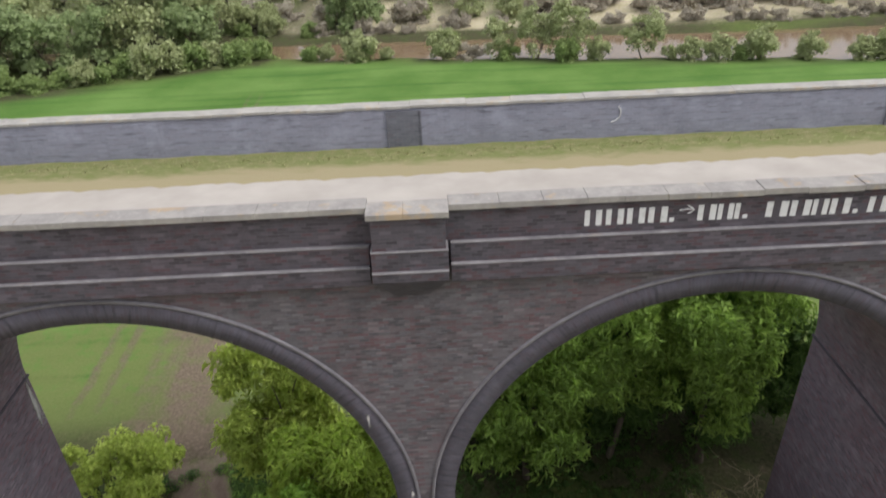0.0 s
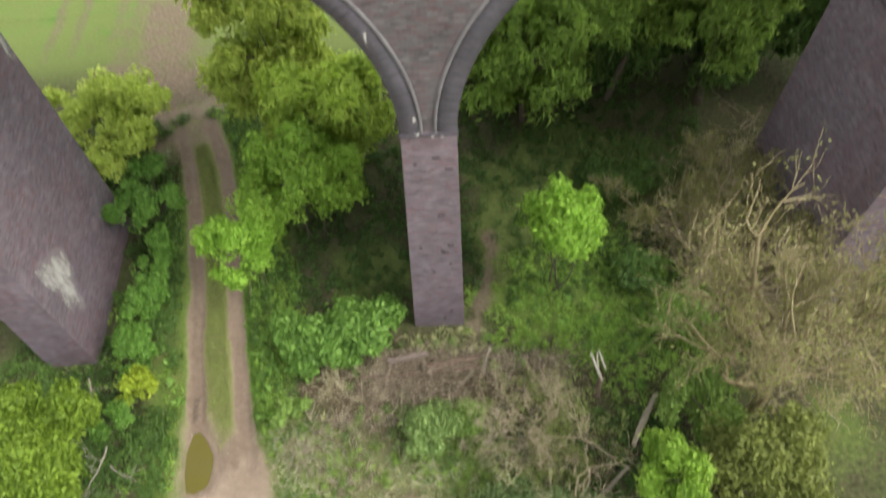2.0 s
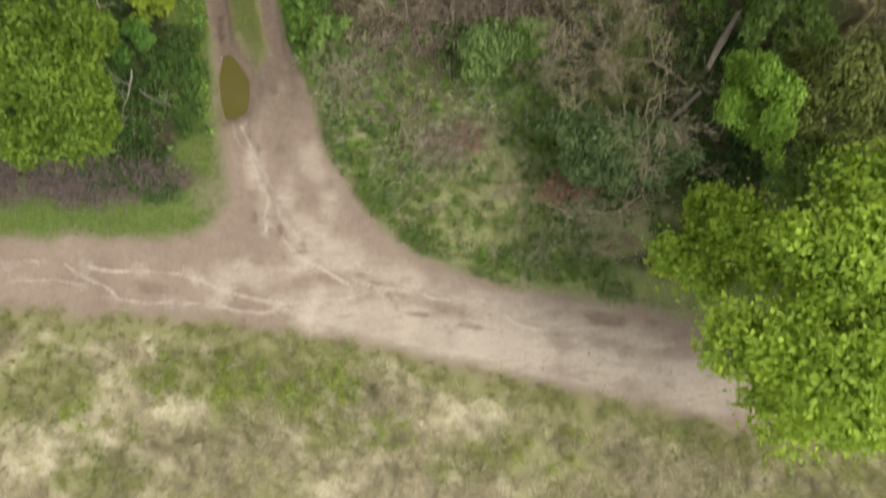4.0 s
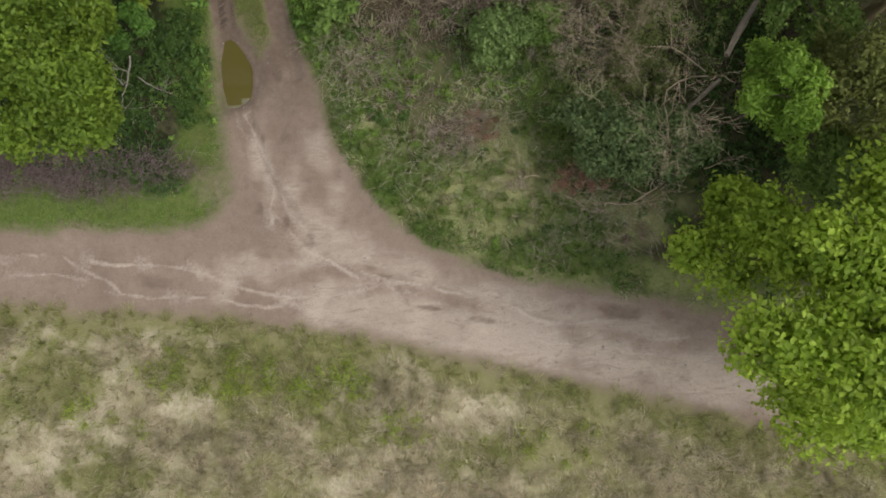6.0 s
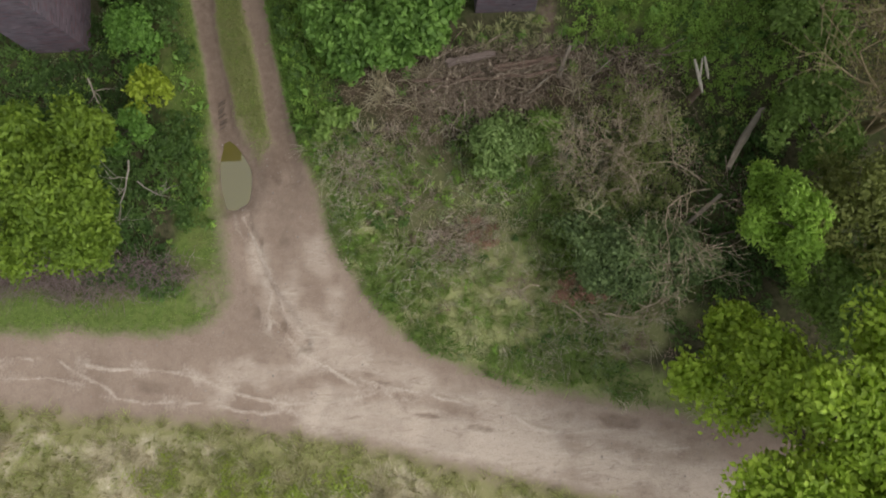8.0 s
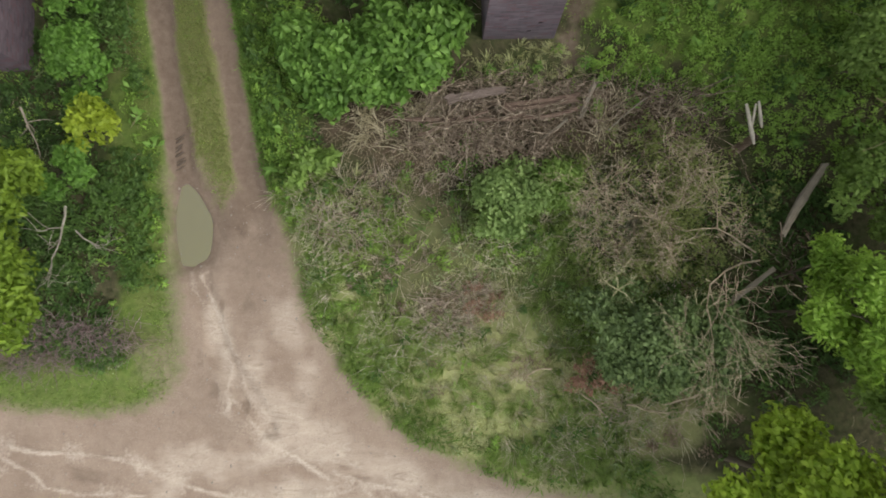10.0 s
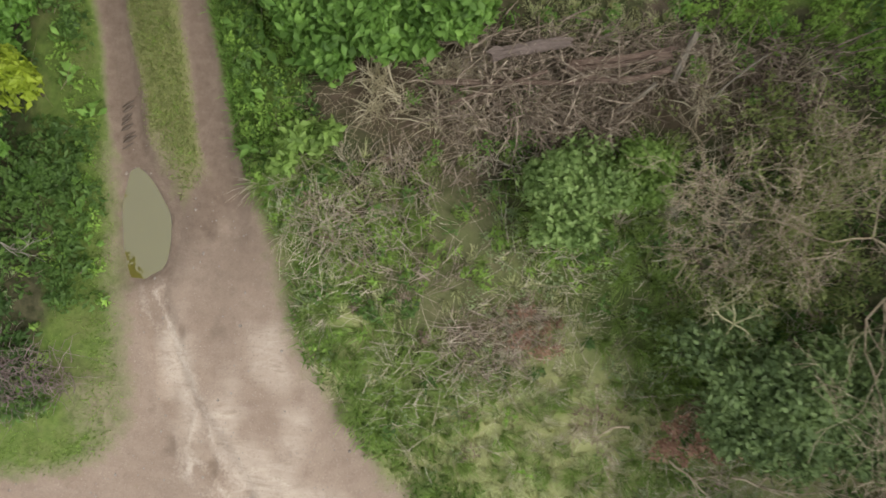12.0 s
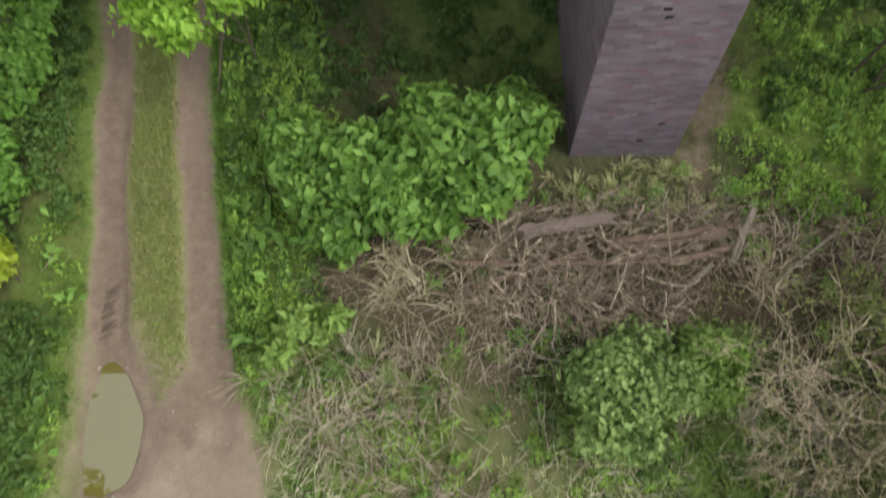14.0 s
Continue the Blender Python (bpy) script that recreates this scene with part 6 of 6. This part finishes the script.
def log(name, a, b, r, label, hollow=0.0, mat=None, seed=0, split=0.0):
    """A felled log between two points, with bark, cut ends and a hollow where it has one."""
    q = np.random.default_rng(seed)
    a, b = Vector(a), Vector(b)
    bm = bmesh.new()
    rings, n = [], 14
    axis_ = (b - a).normalized()
    u = axis_.orthogonal().normalized()
    v = axis_.cross(u)
    bend = Vector(q.normal(size=3) * 0.04)
    wav = q.uniform(0.82, 1.15, n)
    phase = q.uniform(0, 6.28, 4)
    top = max(range(n), key=lambda k: (u * math.cos(k / n * 6.2832) + v * math.sin(k / n * 6.2832)).z)
    for t in np.linspace(0, 1, 15):
        c = a.lerp(b, t) + bend * math.sin(t * 3.1)
        rr_ = r * (1 - 0.22 * t) * (1 + 0.09 * math.sin(9 * t + phase[0]) + 0.06 * math.sin(23 * t + phase[1]))
        ring = []
        for k in range(n):
            rough = wav[k] * (1 + 0.1 * math.sin(2 * k + 7 * t + phase[2]) + q.normal() * 0.05)
            gap_ = min((k - top) % n, (top - k) % n)
            sink = 1 - split * math.sin(min(1.0, t * 1.15) * 3.1) ** 0.5 * max(0.0, 1 - gap_ / 3.2) if split else 1.0
            slip = axis_ * (q.normal() * 0.35 * r if t in (0.0, 1.0) else 0)
            ring.append(bm.verts.new(c + (u * math.cos(k / n * 6.2832) + v * math.sin(k / n * 6.2832)) * rr_ * rough * sink + slip))
        rings.append(ring)
    for r0, r1 in zip(rings[:-1], rings[1:]):
        for k in range(n):
            bm.faces.new((r0[k], r0[(k + 1) % n], r1[(k + 1) % n], r1[k]))
    if hollow:
        inner = [bm.verts.new(w.co.lerp(b, hollow)) for w in rings[-1]]
        deep = [bm.verts.new(w.co - axis_ * r * 3) for w in inner]
        for k in range(n):
            bm.faces.new((rings[-1][k], rings[-1][(k + 1) % n], inner[(k + 1) % n], inner[k]))
            bm.faces.new((inner[k], inner[(k + 1) % n], deep[(k + 1) % n], deep[k]))
        bm.faces.new(deep)
    else:
        bm.faces.new(rings[-1])
    bm.faces.new(rings[0][::-1])
    bmesh.ops.recalc_face_normals(bm, faces=bm.faces[:])
    return thing(name, from_bm(name, bm), mat or B_LOG, label=label, category="log", group="logs in the brush pile")


log("log", (-1.85, -1.68, 0.88), (-0.45, -1.52, 1.02), 0.12, "rotten pinkish-grey log on the brush pile", 0.25, mat=B_ROT, seed=1)
log("log", (-0.5, -1.9, 0.85), (1.3, -1.72, 0.97), 0.12, "long split hollow log lying on dead branches", 0.45, seed=2, split=1.1)
log("log", (-0.3, -2.1, 0.82), (1.25, -2.0, 0.97), 0.06, "slim peeled log lying on dead branches", seed=3)
log("log", (1.42, -2.15, 0.5), (1.73, -1.38, 0.97), 0.07, "short grey log propped upright on the pile", mat=B_GREY, seed=4)
log("log", (0.4, -2.65, 0.55), (1.05, -2.2, 0.8), 0.045, "short grey log among dead branches", mat=B_GREY, seed=5)
log("log", (2.1, -2.45, 0.55), (3.0, -1.75, 0.9), 0.022, "thin weathered pole on the brush pile", mat=B_GREY, seed=6)
log("log", (-2.9, -2.1, 0.7), (-0.2, -2.2, 0.85), 0.05, "slim brown log among dead branches", seed=7)
log("log", (-2.6, -2.5, 0.75), (-0.9, -2.0, 0.95), 0.04, "slim brown log among dead branches", seed=9)
log("log", (7.05, -3.6, 1.2), (6.0, -5.2, 1.15), 0.11, "broken grey trunk leaning in the thicket", mat=B_GREY, seed=8)
log("log", (5.6, -6.0, 1.5), (4.1, -7.25, 1.1), 0.06, "grey fallen bough in the thicket", mat=B_GREY, seed=10)
stump = tagged(new("broken_stump"), "snapped stump with white splinters standing upright", "stump")
thing("stump_base", mesh_np("stump_base", *tubes(np.array([[(5.35, -3.0, -0.1), (5.33, -2.95, 0.7), (5.32, -2.9, 1.45)]]), np.array([[0.14, 0.11, 0.09]]), 9)), B_LOG, stump, smooth=True)
for a, b, r in (((5.32, -3.06, 1.4), (5.02, -2.2, 1.8), 0.055), ((5.22, -2.75, 1.5), (5.24, -2.2, 1.8), 0.035), ((5.5, -2.68, 1.45), (5.3, -2.15, 1.82), 0.045)):
    t = np.linspace(0, 1, 5)[:, None]
    P = np.array(a) * (1 - t) + np.array(b) * t
    thing("splinter", mesh_np("splinter", *tubes(P[None], np.array([[r * 0.6, r * 1.1, r, r * 0.9, r * 0.7]]), 5)), B_STAKE, stump, "white split wood splinter")


def branching(start, direction, length, radius, depth, q, out, wander=0.28, lift=0.05, kids=(3, 4)):
    """Paths and radii of a limb and all that grows from it."""
    P, d = [np.array(start, float)], np.array(direction, float)
    d /= np.linalg.norm(d)
    for _ in range(5):
        d = d + q.normal(size=3) * wander * 0.6
        d[2] += lift
        d /= np.linalg.norm(d)
        P.append(P[-1] + d * length / 5)
    out.append((np.array(P), np.linspace(radius, radius * 0.45, 6)))
    if depth:
        for _ in range(q.integers(*kids) + 1):
            j = q.integers(2, 6)
            side = q.normal(size=3)
            side[2] *= 0.6
            branching(P[j], d + side * 0.75, length * q.uniform(0.45, 0.75), radius * (0.5 if j < 4 else 0.42), depth - 1, q, out, wander, lift, kids)


def bare_tree(name, starts, mat, seed, label, depth=4, leaf=None, leaves=0, size=0.1, category="tree"):
    q = np.random.default_rng(seed)
    out = []
    for s, d, length, r in starts:
        branching(s, d, length, r, depth, q, out)
    root = tagged(new(name), label, category)
    P, R = np.array([o[0] for o in out]), np.maximum(np.array([o[1] for o in out]), 0.009 if leaf else 0.0042)
    P[..., 2] = np.maximum(P[..., 2], 0.05)
    big = np.argsort(-R[:, 0])[:14]
    for k in big:
        thing("limb", mesh_np("limb", *tubes(P[k][None], R[k][None], 7)), mat, root, smooth=True)
    rest = np.setdiff1d(np.arange(len(P)), big)
    thing("twig_mass", mesh_np("twig_mass", *tubes(P[rest], R[rest], 3)), mat, root, kind="stuff")
    if leaf:
        tips = P[q.integers(0, len(P), leaves), q.integers(2, 6, leaves)] + q.normal(size=(leaves, 3)) * 0.12
        thing("crown", mesh_np("crown", *leaf_cards(tips, q.normal(size=(leaves, 3)) * 0.6 + [0, 0, 1.0], size)), leaf, root)
    return root


bare_tree("dead_thorn", [((5.4, -5.8, 1.2), (-3.5, 0.2, 1.0), 3.0, 0.026), ((5.4, -5.6, 1.0), (-2.6, 0.9, 0.9), 2.4, 0.024), ((4.2, -5.2, 0.6), (-2.4, 0.3, 1.6), 2.2, 0.022),
                         ((3.2, -4.6, 0.4), (-1.5, 0.5, 1.2), 1.7, 0.02), ((4.4, -4.2, 0.4), (-1.0, 0.6, 1.3), 1.7, 0.02), ((3.6, -6.0, 1.0), (-1.2, 0.4, 1.2), 1.2, 0.016)],
          B_PALE, 61, "leafless pale dead thorn bush with tangled twigs", 4, category="bush")
bare_tree("dead_thorn", [((0.5, -8.3, 0.5), (-0.5, 0.3, 0.4), 0.9, 0.025), ((1.2, -8.9, 0.5), (0.2, -0.5, 0.5), 0.9, 0.025), ((2.3, -9.2, 0.5), (0.8, -0.1, 0.5), 1.1, 0.03), ((3.2, -9.2, 0.6), (0.4, 0.3, 0.6), 1.1, 0.03)],
          B_PALE, 62, "low bleached dead branches by the path", 3, category="bush")
arms = [((1.9, -6.5, 0.4), (-0.1, 0.1, 1.0), 1.6, 0.026)] + [((1.85, -6.4, 1.95), (math.cos(a), math.sin(a), 0.25), 0.5, 0.016) for a in (0.3, 1.6, 2.7, 3.9, 5.2)]
arms += [((3.75, -6.85, 1.7), (math.cos(a), math.sin(a), 0.3), 0.4, 0.015) for a in (1.2, 2.2, 4.2)]
bare_tree("dead_thorn", [((5.2, -8.4, 0.8), (0.3, -0.2, 0.5), 0.9, 0.016), ((4.7, -8.9, 0.7), (-0.4, -0.2, 0.5), 0.9, 0.016)], B_PALE, 63, "thin bleached dead thorn under the sycamore", 2, category="bush")
bare_tree("mossy_thorn", arms, bark_material("lichened_grey_bark", (0.34, 0.32, 0.18), (0.6, 0.57, 0.38)), 64, "small dead thorn crusted with yellow lichen", 2, category="bush")
bare_tree("dead_branch", [((-11.4, -4.0, 0.5), (0.4, -1.0, 0.15), 1.5, 0.035), ((-11.2, -4.6, 0.4), (0.7, -0.5, 0.3), 0.8, 0.025)], bark_material("white_bleached_branch", (0.27, 0.24, 0.2), (0.52, 0.48, 0.41)), 65, "forked bleached branch lying in the nettles", 2, category="branch")
bare_tree("dead_branch", [((-12.5, -1.5, 0.6), (0.3, -1.0, -0.3), 1.0, 0.035)], B_GREY, 66, "pale leaning dead bough in the undergrowth", 1, category="branch")
# arching dead canes over the dark hollow
p = scatter(2100, -0.2, 7.0, -7.4, -2.2, lambda x, y: np.maximum(patch(x, y, 3.3, -4.3, 2.5, 1.7), 0.6 * patch(x, y, 5.2, -6.0, 1.4, 1.2)) * (0.08 + 0.92 * smooth(noise_xy(x, y, 1.7, 81), -0.15, 0.45)))
p[:, 2] += rng.uniform(0.15, 1.5, len(p)) * smooth(p[:, 0], -0.5, 3.5) + 0.1
d = rng.normal(size=p.shape) * np.array([1, 0.7, 0.25]) + np.array([-0.5, -0.15, 0.25])
stuff("dead_canes", tubes(twig_paths(p, d, rng.uniform(0.4, 1.5, len(p)), 7, 0.3, 0.07), np.linspace(1, 0.4, 7)[None] * rng.choice([0.006, 0.009, 0.013], len(p))[:, None], 3), B_TWIG, "tangled arching dead canes over a dark hollow", "dead stalks")
L_BUD = leaf_material("olive_buds", (0.17, 0.185, 0.06), (0.3, 0.31, 0.105), (0.26, 0.22, 0.1))
for n, (x, y, h) in enumerate(((11.6, 0.8, 2.6), (11.2, 2.9, 2.3), (17.9, 3.6, 2.4), (9.8, 3.9, 1.9), (11.6, 5.3, 1.7), (17.3, 0.2, 2.6))):
    st = [((x, y, 0), (math.cos(a), math.sin(a), 1.3), h, 0.07) for a in np.linspace(0, 6.28, 4)[:-1] + n]
    bare_tree("thorn_tree", st, B_PALE, 70 + n, "half-bare thorn tree with sparse olive buds", 4, L_BUD, 4500, 0.11)

# a tall half-bare oak with contorted lichened limbs
B_OAK = bark_material("pale_lichened_oak_bark", (0.2, 0.16, 0.09), (0.46, 0.39, 0.24))
oak = [((10.1, -4.1, -0.1), (0, 0, 1), 6.0, 0.24), ((10.1, -4.1, 4.0), (-0.3, -0.2, 1), 4.0, 0.16)]
for n in range(9):
    a = n * 0.7
    oak.append(((10.0 + 0.1 * math.cos(a), -4.1, 3.4 + 0.4 * n), (math.cos(a), math.sin(a), 0.55 + 0.06 * n), 2.5, 0.085))
bare_tree("oak", oak, B_OAK, 79, "tall half-bare oak with sparse olive spring buds", 4, L_BUD, 9500, 0.1)

p = scatter(3600, 8.5, 18.5, -5.0, 8.5, lambda x, y: patch(x, y, 13.6, 1.8, 4.6, 6.0) * (0.2 + 0.8 * smooth(noise_xy(x, y, 1.1, 85), -0.3, 0.4)) * ~in_pier(x, y))
p[:, 2] += rng.uniform(0.1, 1.9, len(p)) ** 1.2
d = rng.normal(size=p.shape) * np.array([1, 1, 0.4]) + np.array([0, 0, 0.3])
stuff("thorn_canes", tubes(twig_paths(p, d, rng.uniform(0.5, 1.8, len(p)), 6, 0.3, 0.06), np.linspace(1, 0.4, 6)[None] * rng.choice([0.009, 0.013, 0.018], len(p))[:, None], 3), B_PALE, "tangled tan bramble canes in the thicket", "dead stalks")

# tyre tread pressed into the wet rut
tread = tagged(new("tyre_tread"), "row of tyre tread ridges pressed in mud", "tyre track", kind="structure")
M_MUD = Mat("wet_dark_mud", 0.6, 0.4)
M_MUD.color(M_MUD.mix(M_MUD.noise(14, 4), (0.075, 0.054, 0.04), (0.13, 0.096, 0.074))).bump(M_MUD.noise(40, 3), 0.5, 0.01)
for n in range(8):
    y = -3.02 + n * 0.115 + 0.02 * math.sin(n * 2.3)
    x = -8.76 + 0.02 * math.sin(n * 1.3)
    t = np.linspace(0, 1, 5)[:, None]
    P = np.array([x - 0.12, y - 0.06, 0]) * (1 - t) + np.array([x + 0.1 + 0.03 * math.sin(n), y + 0.08, 0]) * t
    P[:, 2] = height(P) + 0.008
    thing("tread_bar", mesh_np("tread_bar", *tubes(P[None], np.array([[0.015, 0.03, 0.036, 0.026, 0.012]]) * (0.7 + 0.5 * math.sin(n * 1.7) ** 2), 5)), M_MUD, tread)

# ---- single bricks, proud of the wall below the refuge ----
brick_meshes = [block("brick", 0, 0.222, -d, 0.02, 0, 0.066, 0.004) for d in (0.004, 0.008, 0.013)]
for bme in brick_meshes:
    bme.materials.clear()
M_ONE = Mat("single_wall_brick", 0.85, 0.25)
tone = M_ONE.per_object()
M_ONE.color(M_ONE.mix(M_ONE.ramp(M_ONE.noise(14, 4), [(0.4, 0.0), (0.7, 0.4)]), brick_tones(M_ONE, tone, (0.122, 0.114, 0.125), (0.135, 0.073, 0.08), 0.42), (0.06, 0.056, 0.062)))
M_ONE.bump(M_ONE.noise(40, 3), 0.5, 0.01)
spandrel = [o for o in viaduct.children if o.name.startswith("spandrel_wall")]
host = {k: next(o for o in spandrel if abs(min(v.co.x for v in o.data.vertices) - k * PITCH) < 0.01 and abs(o.data.vertices[0].co.y - DEPTH0) < 0.01) for k in (-1, 0)}
br = random.Random(21)
count = 0
for row in range(222, 164, -1):
    z = row * 0.078 + 0.006
    half = min(4.8, PITCH / 2 - math.sqrt(max(0.0, (RAD + 0.66) ** 2 - (z - SPRING) ** 2)) - 0.1)
    if abs(z - 17.4) < 0.1 or half < 0.3:
        continue
    for n in range(int(-half / 0.235), int(half / 0.235)):
        x = n * 0.235 + 0.0065 - (0.0 if row % 2 else 0.1175)
        if br.random() < 0.27 and count < 300 and not (z > 16.9 and abs(x) < 0.9) and -half < x and x + 0.222 < half and not -0.222 < x < 0.0:
            ob = thing("brick", br.choice(brick_meshes), M_ONE, host[-1] if x < 0 else host[0])
            ob.matrix_basis = Matrix.Translation((x, DEPTH0 - 0.001, z))
            count += 1
